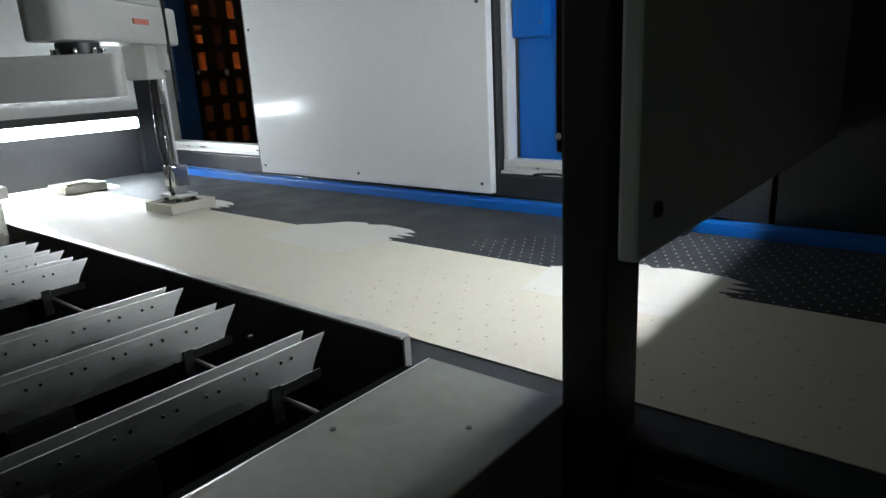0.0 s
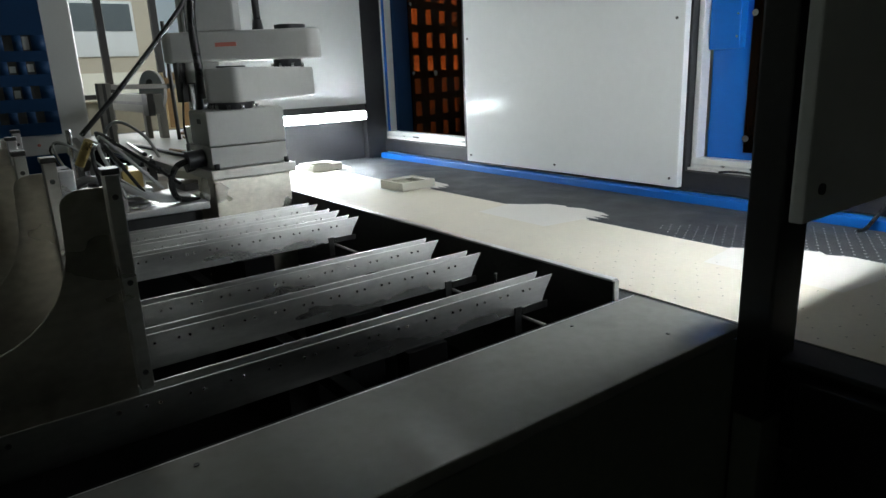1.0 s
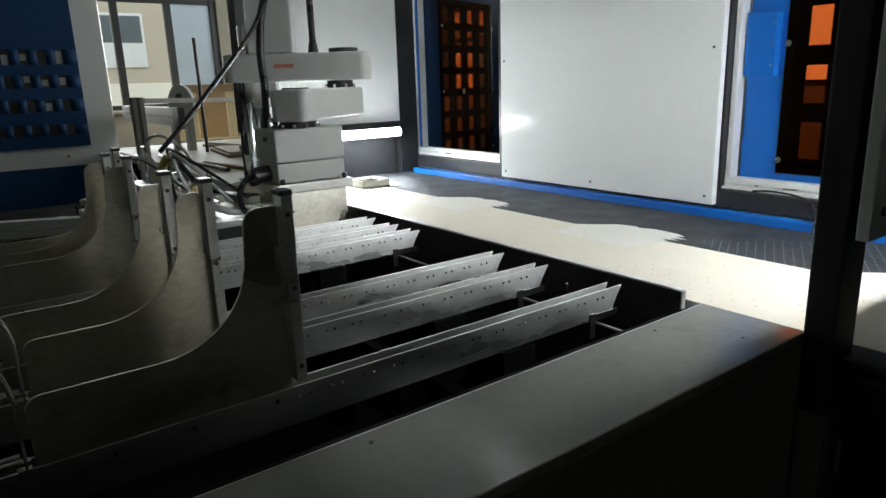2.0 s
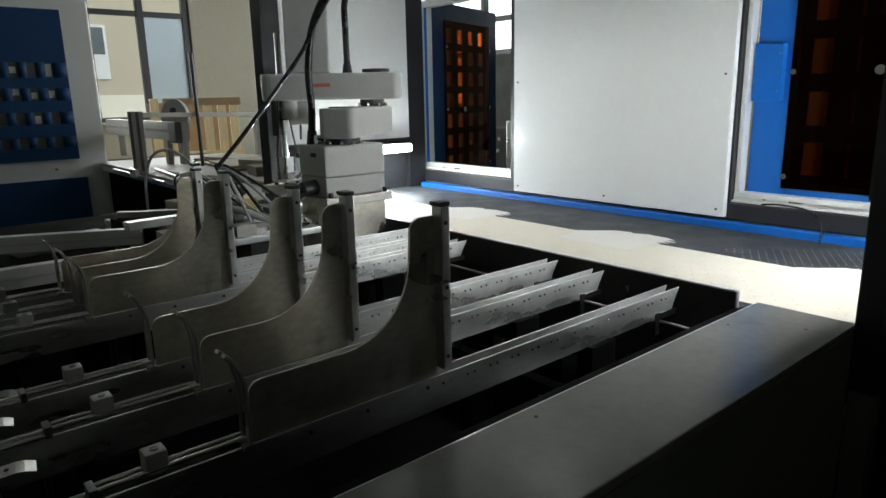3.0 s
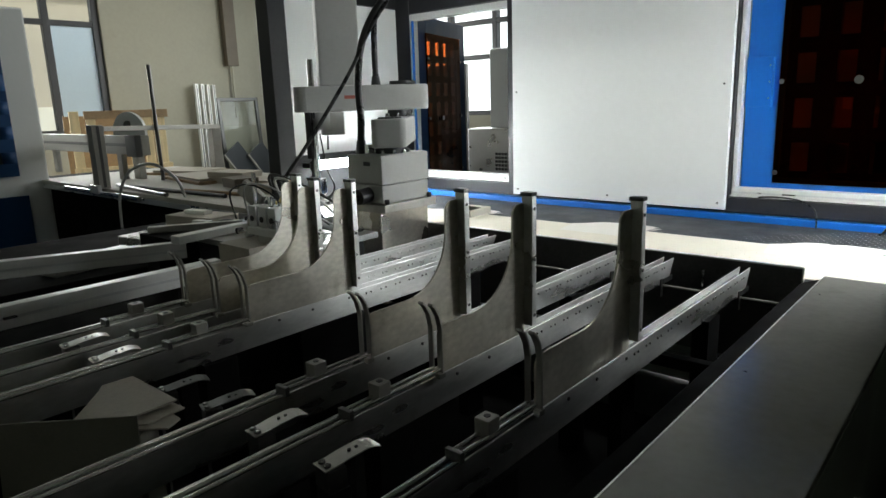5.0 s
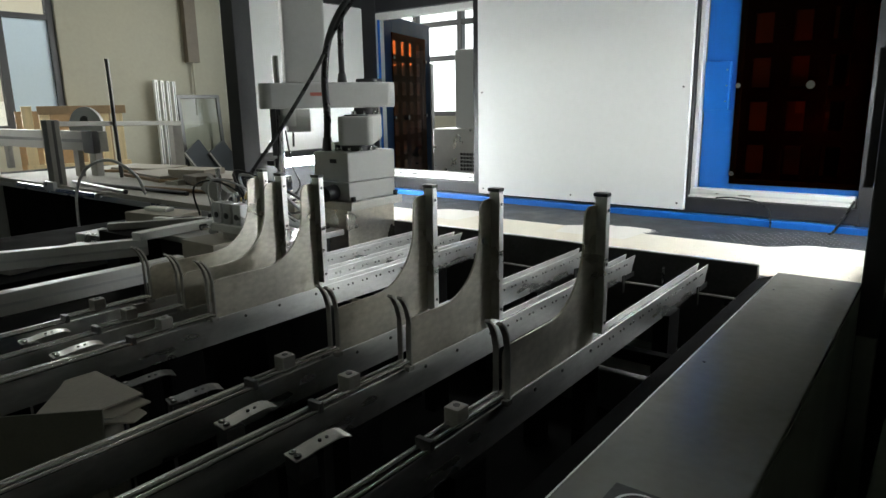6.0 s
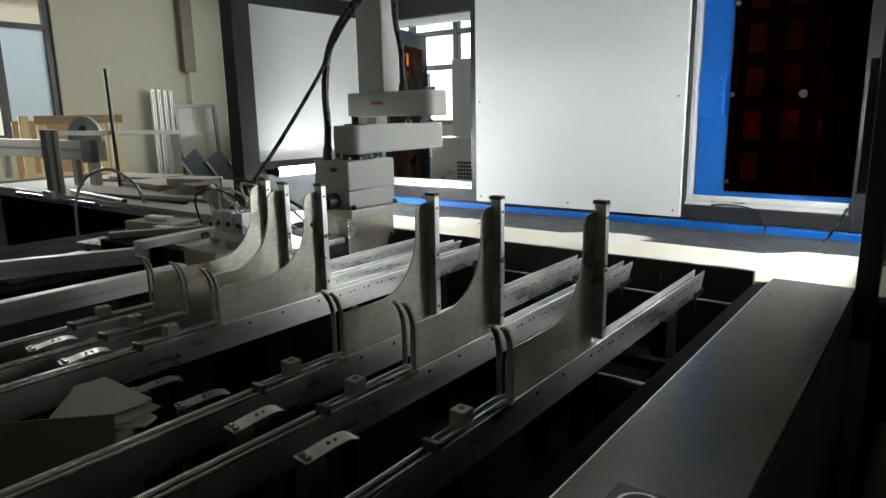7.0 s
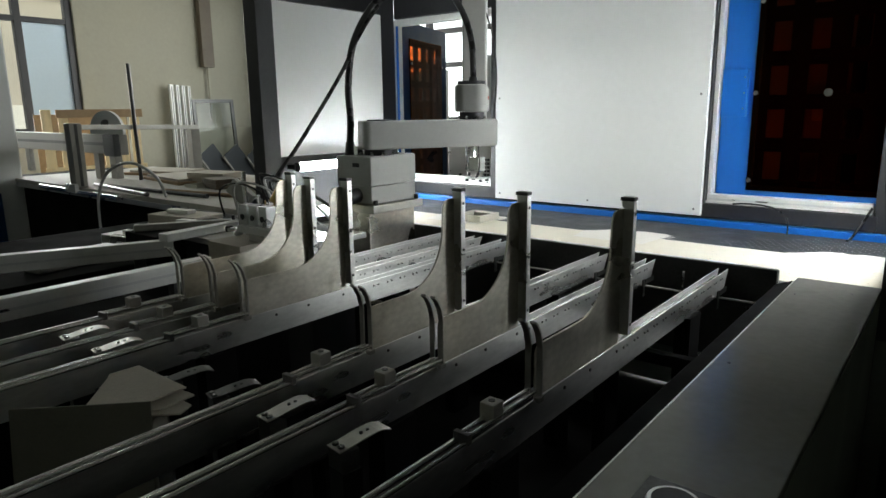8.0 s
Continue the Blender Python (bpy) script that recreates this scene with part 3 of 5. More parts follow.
def led_tube(x, y, z, turn, length, low, mat, label):
    """A tube lamp along y with a reflector behind it; it shines to its own +x."""
    t = thing("led_tube_lamp", x, y, z, label, "lamp", rz=turn, group="tube lamps")
    h = length / 2
    part("tube", slab(B(), arc(0, 0, 0.022, low, 75, 12), -h, h, "y"), mat, t, "glowing white tube")
    part("reflector", slab(B(), arc(0, 0, 0.0245, 74, 361 + low, 12) + arc(0, 0, 0.0223, 361 + low, 74, 12), -h, h, "y"), M_WHITEALU, t)
    for s in (-1, 1):
        part("end_cap", rod(B(), (-0.002, s * (h + 0.001), 0), (-0.002, s * (h + 0.010), 0), 0.024, 18), M_MOTOR, t)
    return t


left_tube = led_tube(-2.885, 1.165, 1.052, 0, 0.65, -125, M_TUBE, "bright white LED tube lamp under the end panel")
for _y in (-0.345, 0.335):
    part("bracket", box(B(), -0.068, -0.012, _y, _y + 0.010, -0.012, 0.012, bev=0.002), M_MOTOR, left_tube)
led_tube(-0.359, 1.19, 1.31, 180, 0.70, -95, M_TUBE_WEAK, "bright white LED tube lamp inside the side panel")
# ---------------------------------------------------------------- the cover beside the feeder


def cover():
    c = thing("machine_cover", -0.45, -0.3, 0, "long glossy grey enamel machine cover with dark sides", "machine cover")
    o = Matrix.Translation((0.45, 0.3, 0))
    part("top", box(B(), -0.549, -0.351, -1.9, 0.668, 0.846, 0.862, bev=0.003), M_COVER, c, m=o)
    part("bare_edge", box(B(), -0.5518, -0.5495, -1.9, 0.668, 0.855, 0.8605), M_GALV, c, m=o)
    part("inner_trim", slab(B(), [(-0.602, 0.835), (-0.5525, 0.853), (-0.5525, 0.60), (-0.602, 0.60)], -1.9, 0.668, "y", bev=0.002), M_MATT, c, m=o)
    part("side_sheet", box(B(), -0.355, -0.3505, -1.9, 0.654, 0.05, 0.845), M_DARK_SIDE, c, m=o)
    part("core", box(B(), -0.5515, -0.357, -1.9, 0.66, 0.02, 0.845), M_BLACK, c, m=o)
    for x, y in ((-0.522, 0.478), (-0.406, 0.560), (-0.522, -0.10)):
        part("screw", rod(B(), (x, y, 0.8622), (x, y, 0.8632), 0.0032, 10), M_DARKSTEEL, c, m=o)
    f = part("socket_frame", box(B(), -0.492, -0.40, -0.66, -0.568, 0.8625, 0.8665, bev=0.0015), M_DARKSTEEL, c, m=o)
    ring = B()
    bmesh.ops.create_cone(ring, cap_ends=True, segments=28, radius1=0.033, radius2=0.031, depth=0.005, matrix=Matrix.Translation((-0.446, -0.614, 0.8693)))
    part("socket_ring", ring, M_GALV, f)
    ring = B()
    bmesh.ops.create_cone(ring, cap_ends=True, segments=28, radius1=0.026, radius2=0.026, depth=0.004, matrix=Matrix.Translation((-0.446, -0.614, 0.8705)))
    part("socket_disc", ring, M_BLACK, f)
    s = thing("control_box", 0.05, 0.30, 0, "dark enamel machine side cabinet standing by the column", "cabinet")
    part("body", box(B(), -0.315, 0.9, -1.4, 0.35, 0.02, 0.52, bev=0.01), M_DARK_SIDE, s)
    return c


cover()

# ---------------------------------------------------------------- feeder rails
RAIL_X = (-0.740, -0.958, -1.116, -1.500, -1.620, -1.762)


def rail(i, x):
    r = thing("feed_rail", x, 0, RAIL_Z, "zinc-plated twin-plate feed rail with paired screws", "rail", group="feed rails")
    tip = [(0.648, 0.0), (0.628, -0.03), (0.614, -0.060), (-1.95, -0.060), (-1.95, 0.0)]
    tip2 = [(0.628, 0.004), (0.612, -0.03), (0.60, -0.056), (-1.95, -0.056), (-1.95, 0.004)]
    part("side_plate", slab(B(), tip, 0.008, 0.0115, "x", bev=0.0006), M_GALV, r)
    part("back_plate", slab(B(), tip2, -0.0135, -0.010, "x", bev=0.0006), M_GALV, r)
    part("belt_core", box(B(), -0.0098, 0.0078, -1.95, 0.59, -0.054, -0.010), M_BLACK, r)
    sc = bpy.data.meshes.get("rail_screw")
    if sc is None:
        sb = rod(B(), (0, 0, 0), (0.0022, 0, 0), 0.0030, 8, 0.0022)
        sc = mesh_of("rail_screw", sb, M_CHROME)
    y = 0.585
    while y > -0.13:
        for dy in (0.0, -0.0175):
            s = new("screw", sc)
            s.parent = r
            s.matrix_basis = pose(0.0116, y + dy - 0.011 * (i % 2), -0.016)
        y -= 0.056
    b = part("bracket", box(B(), 0.012, 0.015, 0.545, 0.562, -0.098, -0.045, bev=0.001), M_DARKSTEEL, r)
    part("foot", box(B(), 0.0125, 0.0155, 0.563, 0.63, -0.062, -0.048), M_DARKSTEEL, b)
    # near-black stems: the shade below the rails is in the colour
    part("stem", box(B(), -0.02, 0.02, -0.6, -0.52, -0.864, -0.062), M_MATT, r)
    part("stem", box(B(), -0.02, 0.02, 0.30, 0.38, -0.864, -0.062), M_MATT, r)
    return r


NECK_Y = (-0.158, -0.188, -0.211, -0.196, -0.218, -0.166)
NECK_W = (0.066, 0.056, 0.056, 0.058, 0.058, 0.056)
END_Y = (-0.444, -0.428, -0.455, -0.470, -0.472, -0.476)
BLOCK_Y = (-0.571, -0.580, -0.587, -0.598, -0.608, -0.613)
SIDE_X = (0.002, 0.010, 0.015, 0.020, 0.008, 0.017)


def upright(i, x):
    """A stop plate: a tall upright with a rounded shoulder that runs back along the rail, its foot inside the rail."""
    p = thing("stop_plate", x, 0, RAIL_Z, "tall worn stainless stop plate with a curved shoulder", "stop plate", group="stop plates")
    top, neck, end = 0.292, NECK_Y[i], END_Y[i]
    bar0, bar1 = neck + NECK_W[i] - 0.017, neck + NECK_W[i]
    out = [(bar0, -0.045), (bar0, top - 0.019)]
    out += arc(neck + 0.022, top - 0.041, 0.022, 90, 180, 5)
    out += arc(neck - 0.128, 0.212, 0.126, 0, -90, 10)
    out += arc(end + 0.020, 0.068, 0.018, 90, 180, 4) + [(end + 0.002, -0.045)]
    part("plate", slab(B(), out, -0.002, 0.002, "x"), M_PLATE, p)
    part("edge_angle", box(B(), -0.003, 0.022, bar0 + 0.0005, bar1, 0.012, top - 0.004, bev=0.0012), M_GALV, p, "square steel edge bar")
    part("edge_cap", box(B(), -0.006, 0.023, bar0 - 0.002, bar1 + 0.001, top - 0.0035, top + 0.004, bev=0.0015), M_DARKSTEEL, p)
    yc = (bar0 + bar1) / 2
    for z in (0.035, 0.155, 0.262):
        part("screw", rod(B(), (0.0222, yc, z), (0.0235, yc, z), 0.0036, 8), M_DARKSTEEL, p)
    for k, dx in enumerate((0.015, -0.007)):
        e = end - 0.006
        line = [(e - 0.024, 0.140), (e - 0.016, 0.133), (e - 0.006, 0.116), (e, 0.092), (e, 0.006)]
        h = slab(B(), line + [(a - 0.0035, b - 0.003) for a, b in reversed(line)], dx - 0.0055, dx + 0.0055, "x", bev=0.0008)
        part("end_hook", h, M_STEEL, p, "bent steel strip hook")
        part("hook_foot", box(B(), dx - 0.006, dx + 0.006, e - 0.012, e + 0.004, -0.004, 0.0055, bev=0.0015), M_STEEL, p)
    for y in (neck + 0.02, neck - 0.10, neck - 0.20):
        part("foot_screw", rod(B(), (0.0117, y, -0.014), (0.0135, y, -0.014), 0.0034, 8), M_DARKSTEEL, p)
    return p


def slide(i, x):
    y = BLOCK_Y[i]
    s = thing("slide_block", x + SIDE_X[i] * 0.6, y, RAIL_Z, "small steel clamp block on twin guide rods", "clamp", group="clamp blocks")
    part("block", box(B(), -0.013, 0.013, -0.013, 0.014, 0.008, 0.037, bev=0.002), M_PROFILE, s, "dull grey square block")
    part("bore", rod(B(), (0, 0.001, 0.0372), (0, 0.001, 0.0382), 0.0055, 14), M_BLACK, s)
    reach = END_Y[i] - 0.012 - y
    for dx in (-0.007, 0.008):
        part("guide_rod", rod(B(), (dx, -1.28, 0.004), (dx, -0.07, 0.004), 0.0034, 12), M_ROD, s)
        part("short_rod", rod(B(), (dx + 0.002, -0.068, 0.0135), (dx + 0.002, reach, 0.0135), 0.0032, 12), M_ROD, s)
    part("stop_end", box(B(), -0.014, 0.014, -0.078, -0.069, 0.0005, 0.017, bev=0.001), M_DARKSTEEL, s)
    return s


def spring_clip(x, y, z, tilt, mat=M_STEEL):
    c = thing("spring_clip", x, y, z, "bent bright spring-steel clip with two screws on a post", "clip", group="spring clips", rz=tilt)
    line = [(-0.053, 0.0), (-0.034, 0.001), (-0.012, 0.005), (0.018, 0.008), (0.028, 0.007), (0.040, 0.003)]
    bm = slab(B(), line + [(a, b - 0.002) for a, b in reversed(line)], -0.016, 0.016, "x", bev=0.0004)
    part("leaf", bm, mat, c)
    part("seat", box(B(), -0.018, 0.018, -0.05, -0.02, -0.035, -0.003, bev=0.002), M_DARKSTEEL, c)
    for dx in (-0.007, 0.007):
        screw = part("screw", rod(B(), (dx, -0.044, 0.001), (dx, -0.044, 0.0035), 0.0052, 12), M_DARKSTEEL, c)
        part("socket", rod(B(), (dx, -0.044, 0.0036), (dx, -0.044, 0.0040), 0.0026, 8), M_CHROME, screw)
    for y in (-0.004, 0.008):
        part("hole", rod(B(), (0, y, 0.0050), (0, y, 0.0086), 0.0028, 8), M_BLACK, c)
    part("post", box(B(), -0.016, 0.016, -0.05, -0.015, -z + 0.002, -0.037), M_BLACK, c)
    return c


for _i, _x in enumerate(RAIL_X):
    rail(_i, _x)
    upright(_i, _x)
    slide(_i, _x)
spring_clip(-0.862, -0.722, 0.868, -8)
spring_clip(-1.022, -0.725, 0.868, -6)
spring_clip(-1.215, -0.695, 0.838, -16, M_DARKSTEEL)
spring_clip(-1.345, -0.710, 0.838, -16, M_DARKSTEEL)
spring_clip(-1.535, -0.750, 0.868, -8)
spring_clip(-1.672, -0.755, 0.868, -8)


def feeder_frame():
    f = thing("feeder_stand", -1.3, -0.3, 0, "feeder frame below the rails, shade put into its near-black colour", "machine frame")
    o = Matrix.Translation((1.3, 0.3, 0))
    # pan and cross bar near-black to paint the shade under the rails
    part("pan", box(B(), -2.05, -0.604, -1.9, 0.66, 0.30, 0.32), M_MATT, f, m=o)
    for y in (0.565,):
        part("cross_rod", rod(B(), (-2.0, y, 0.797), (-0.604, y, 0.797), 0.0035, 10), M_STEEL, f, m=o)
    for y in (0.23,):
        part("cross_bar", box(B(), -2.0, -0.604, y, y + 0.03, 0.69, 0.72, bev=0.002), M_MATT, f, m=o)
    part("pin", rod(B(), (-0.842, 0.60, 0.797), (-0.842, 0.60, 0.850), 0.004, 10), M_CHROME, f, m=o)
    part("pin", rod(B(), (-0.66, 0.60, 0.765), (-0.66, 0.60, 0.775), 0.008, 10), M_CHROME, f, m=o)
    for x in (-1.98, -0.70):
        for y in (-1.7, -0.4, 0.5):
            part("leg", box(B(), x - 0.03, x + 0.03, y - 0.03, y + 0.03, 0.0, 0.30, bev=0.003), M_BLACK, f, m=o)
    for x, y, turn, n in ((-2.17, -0.15, 0, 1.45), (-2.55, -0.06, -25, 1.25)):
        b = thing("side_bar", x, y, 0.80, "scuffed pale aluminium side bar along the feeder", "bar", group="side bars", rz=turn)
        part("bar", box(B(), -0.02, 0.02, -n, 0.0, 0.0, 0.062, bev=0.003), M_WHITEALU, b)
        part("groove", box(B(), 0.0202, 0.0215, -n, 0.0, 0.026, 0.034), M_ALU, b)
        for v in (-0.12, 0.1 - n):
            part("leg", box(B(), -0.018, 0.018, v - 0.02, v + 0.02, -0.80, -0.001, bev=0.002), M_BLACK, b)
    w = thing("feeder_wing", -2.38, -0.5, 0.70, "black sheet-metal chute between two side bars", "chute")
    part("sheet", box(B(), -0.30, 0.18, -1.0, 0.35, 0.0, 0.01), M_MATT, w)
    part("leg", box(B(), -0.2, -0.16, -0.5, -0.46, -0.70, -0.001), M_BLACK, w)
    part("leg", box(B(), 0.16, 0.2, 0.2, 0.24, -0.70, -0.001), M_BLACK, w)


feeder_frame()


def cartons():
    c = new("carton")
    c.matrix_basis = pose(-1.172, -0.878, 0.321, 0, 0, 43)
    tagged(c, "tall open cardboard carton between two rails, its shade put into the colour", "carton")
    t, top = 0.003, 0.572
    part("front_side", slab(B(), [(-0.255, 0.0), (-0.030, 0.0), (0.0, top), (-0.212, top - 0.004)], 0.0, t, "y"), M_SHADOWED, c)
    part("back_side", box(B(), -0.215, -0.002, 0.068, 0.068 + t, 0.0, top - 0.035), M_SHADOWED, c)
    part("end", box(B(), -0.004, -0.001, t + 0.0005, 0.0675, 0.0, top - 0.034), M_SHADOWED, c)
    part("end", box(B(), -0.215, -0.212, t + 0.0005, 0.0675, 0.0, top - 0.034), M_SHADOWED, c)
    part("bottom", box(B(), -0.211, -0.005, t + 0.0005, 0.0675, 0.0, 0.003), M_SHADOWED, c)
    sheets = ((0.8630, ((-1.33, -0.81), (-1.165, -0.815), (-1.150, -0.843), (-1.235, -0.922))),
              (0.8675, ((-1.355, -0.81), (-1.188, -0.795), (-1.180, -0.860), (-1.245, -0.933), (-1.35, -0.85))),
              (0.8720, ((-1.381, -0.842), (-1.33, -0.815), (-1.250, -0.925), (-1.258, -0.950))),
              (0.8765, ((-1.367, -0.797), (-1.208, -0.797), (-1.205, -0.898), (-1.245, -0.936), (-1.370, -0.850))))
    for z, outline in sheets:
        b = thing("board_sheet", -1.28, -0.87, z, "loose grey-brown board sheet on a pile", "board", group="loose board sheets")
        part("sheet", slab(B(), [(x + 1.28, y + 0.87) for x, y in outline], 0.0, 0.0032, "z", bev=0.0005), M_CARTON, b)


cartons()
# ---------------------------------------------------------------- the robot
J1 = (-1.990, 0.505)
L1, L2 = 0.388, 0.366
PLACE, PICK = (60.3, 122.4), (129.0, 236.7)


def arm_outline():
    """A long bar with squared, softly rounded ends."""
    far = arc(L1 + 0.072, -0.042, 0.020, -90, 0, 10) + arc(L1 + 0.072, 0.042, 0.020, 0, 90, 10)
    near = arc(-0.048, 0.040, 0.024, 90, 180, 10) + arc(-0.048, -0.040, 0.024, 180, 270, 10)
    return far + near


def forearm_outline():
    """A blunt squared tail behind the elbow and a rounded nose round the quill."""
    tail = [(-0.084 + a, 0.021 + b) for a, b in arc(0, 0, 0.040, 90, 180, 12)] + [(-0.084 + a, -0.021 + b) for a, b in arc(0, 0, 0.040, 180, 270, 12)]
    return [(L2 + 0.020 + a, b) for a, b in arc(0, 0, 0.056, -80, 80, 20)] + tail


robot = thing("scara_robot", J1[0], J1[1], 0, "light grey four-axis assembly robot on a stepped base", "robot")
OFF = Matrix.Translation((-J1[0], -J1[1], 0))


def robot_base():
    def P(name, bm, mat, label="", parent=None):
        return part(name, bm, mat, parent or robot, label, m=OFF if parent is None else None)
    P("base", box(B(), -2.110, -1.926, 0.388, 0.640, 1.056, 1.165, bev=0.008), M_ROBOT)
    P("base_lower", box(B(), -2.105, -1.928, 0.390, 0.638, 0.988, 1.0545, bev=0.004), M_ROBOT)
    fl = P("base_flange", box(B(), -2.13, -1.905, 0.375, 0.655, 0.956, 0.9865, bev=0.003), M_STEEL, "pale machined mounting flange")
    for x, y in ((-1.918, 0.40), (-1.918, 0.63)):
        part("bolt", rod(B(), (x, y, 0.987), (x, y, 1.004), 0.009, 8), M_BLACK, fl)
    P("pedestal", box(B(), -2.12, -1.945, 0.392, 0.648, 0.60, 0.9545, bev=0.004), M_PLATE, "stained steel pedestal block")
    P("pedestal_foot", box(B(), -2.11, -1.96, 0.42, 0.62, 0.0, 0.599), M_BLACK)
    P("shoulder_ring", rod(B(), (J1[0], J1[1], 1.1655), (J1[0], J1[1], 1.186), 0.062, 28), M_MOTOR, "dark shoulder bearing")
    for k in range(10):
        a = 2 * math.pi * k / 10
        P("bearing_bolt", rod(B(), (J1[0] + 0.068 * math.cos(a), J1[1] + 0.068 * math.sin(a), 1.1655), (J1[0] + 0.068 * math.cos(a), J1[1] + 0.068 * math.sin(a), 1.178), 0.006, 8), M_CHROME)
    P("name_plate", box(B(), -2.02, -1.985, 0.3862, 0.3875, 1.125, 1.14), M_BLACK, "small dark name plate")
    P("connector", rod(B(), (-2.0, 0.388, 1.02), (-2.0, 0.335, 1.015), 0.028, 18), M_MOTOR, "black cable connector")
    P("connector", rod(B(), (-2.07, 0.388, 1.00), (-2.07, 0.345, 0.99), 0.022, 16), M_MOTOR)
    c = P("conduit_socket", rod(B(), (-2.068, 0.425, 1.166), (-2.068, 0.425, 1.215), 0.022, 16, 0.016), M_MOTOR, "black conduit socket")
    P("socket_clamp", box(B(), -2.040, -2.02, 0.415, 0.445, 1.166, 1.20, bev=0.002), M_CHROME)
    P("conduit", sweep(B(), [(-2.068, 0.425, 1.21), (-2.064, 0.428, 1.30), (-2.066, 0.425, 1.42), (-2.056, 0.44, 1.55), (-2.026, 0.475, 1.655), (-1.98, 0.53, 1.745), (-1.93, 0.60, 1.81), (-1.86, 0.68, 1.83)], 0.0135, 10, 6), M_CABLE, "thick black cable conduit")
    P("drop_cable", sweep(B(), [(-2.0, 0.34, 1.015), (-2.0, 0.30, 1.0), (-1.985, 0.275, 0.955), (-1.99, 0.29, 0.905), (-2.02, 0.36, 0.885)], 0.010, 8, 5), M_CABLE)


robot_base()
arm1 = part("upper_arm", slab(B(), arm_outline(), 1.187, 1.292, "z", bev=0.008), M_ROBOT, robot)
part("shoulder_cap", rod(B(), (0, 0, 1.2925), (0, 0, 1.297), 0.045, 24), M_MOTOR, arm1)
part("elbow_ring", rod(B(), (L1, 0, 1.2925), (L1, 0, 1.320), 0.050, 24), M_MOTOR, arm1, "dark elbow bearing")
for _k in range(8):
    _a = 2 * math.pi * _k / 8
    part("elbow_bolt", rod(B(), (L1 + 0.056 * math.cos(_a), 0.056 * math.sin(_a), 1.2925), (L1 + 0.056 * math.cos(_a), 0.056 * math.sin(_a), 1.306), 0.0055, 8), M_CHROME, arm1)

arm2 = part("forearm", slab(B(), forearm_outline(), 1.321, 1.425, "z", bev=0.009), M_ROBOT, robot)
part("elbow_cap", rod(B(), (-0.02, 0, 1.4255), (-0.02, 0, 1.440), 0.056, 26), M_MOTOR, arm2, "black round cap")
part("tower", box(B(), 0.165, 0.335, -0.050, 0.050, 1.4255, 2.04, bev=0.008), M_ROBOT, arm2, "tall grey ball-screw cover")
part("quill_housing", rod(B(), (L2 - 0.035, 0, 1.250), (L2 - 0.035, 0, 1.3205), 0.046, 26), M_ROBOT, arm2)
part("motor", box(B(), L2 - 0.125, L2 - 0.03, -0.035, 0.035, 1.225, 1.3205, bev=0.006), M_ROBOT, arm2)
part("pulley", rod(B(), (L2, 0, 1.296), (L2, 0, 1.3205), 0.034, 20), M_MOTOR, arm2)
part("pulley", rod(B(), (L2, 0, 1.245), (L2, 0, 1.2955), 0.022, 18), M_MOTOR, arm2)
for _s in (-1, 1):
    part("maker_mark", box(B(), 0.165, 0.240, _s * 0.0594 - 0.0022, _s * 0.0594 + 0.0022, 1.371, 1.385), M_RED, arm2, "small red print bar")
part("conduit", sweep(B(), [(0.095, 0.0, 1.425), (0.095, 0, 1.50), (0.095, 0.006, 1.60), (0.09, 0.035, 1.70), (0.04, 0.09, 1.79), (-0.03, 0.16, 1.855), (-0.09, 0.24, 1.88)], 0.013, 10, 6), M_CABLE, arm2, "thick black cable conduit")
part("conduit_socket", rod(B(), (0.095, 0, 1.4255), (0.095, 0, 1.462), 0.021, 16, 0.016), M_MOTOR, arm2)
part("thin_hose", sweep(B(), [(L2 - 0.06, -0.075, 1.16), (L2 - 0.07, -0.08, 1.30), (L2 - 0.10, -0.09, 1.48), (L2 - 0.14, -0.07, 1.66), (L2 - 0.2, -0.02, 1.78)], 0.0045, 8, 5), M_CABLE, arm2)
part("bolt_head", rod(B(), (0.33, 0.03, 1.29), (0.33, 0.03, 1.3205), 0.01, 8), M_CHROME, arm2)

spindle = part("spindle", rod(B(), (0, 0, 0.072), (0, 0, 0.60), 0.0125, 18), M_CHROME, robot, "polished quill shaft")
part("dark_guide", box(B(), -0.055, -0.020, -0.012, 0.012, 0.20, 0.44, bev=0.004), M_MOTOR, spindle)
part("gripper_block", box(B(), -0.029, 0.029, -0.027, 0.027, 0.046, 0.112, bev=0.004), M_CHROME, spindle, "bright square gripper block")
part("gripper_clamp", box(B(), -0.020, 0.020, -0.020, 0.020, 0.0225, 0.0455, bev=0.002), M_STEEL, spindle)
part("vacuum_plate", box(B(), -0.050, 0.050, -0.036, 0.036, 0.012, 0.022, bev=0.002), M_HOSE, spindle, "pale vacuum plate")
for _x in (-0.038, 0.038):
    for _y in (-0.026, 0.026):
        part("suction_cup", rod(B(), (_x, _y, 0.0005), (_x, _y, 0.0115), 0.010, 12, 0.006), M_MOTOR, spindle)
part("hose_fitting", rod(B(), (-0.045, 0.0, 0.0225), (-0.045, 0.0, 0.05), 0.008, 10), M_MOTOR, spindle)
part("hose_fitting", rod(B(), (0.02, -0.03, 0.0225), (0.04, -0.045, 0.04), 0.007, 10), M_MOTOR, spindle)
part("air_hose", sweep(B(), [(-0.045, 0, 0.05), (-0.055, -0.005, 0.12), (-0.048, -0.014, 0.24), (-0.04, -0.014, 0.40)], 0.004, 8, 5), M_CABLE, spindle)
part("air_hose", sweep(B(), [(0.04, -0.045, 0.04), (0.05, -0.05, 0.08), (0.03, -0.03, 0.16), (0.014, -0.018, 0.3)], 0.0035, 8, 5), M_CABLE, spindle)

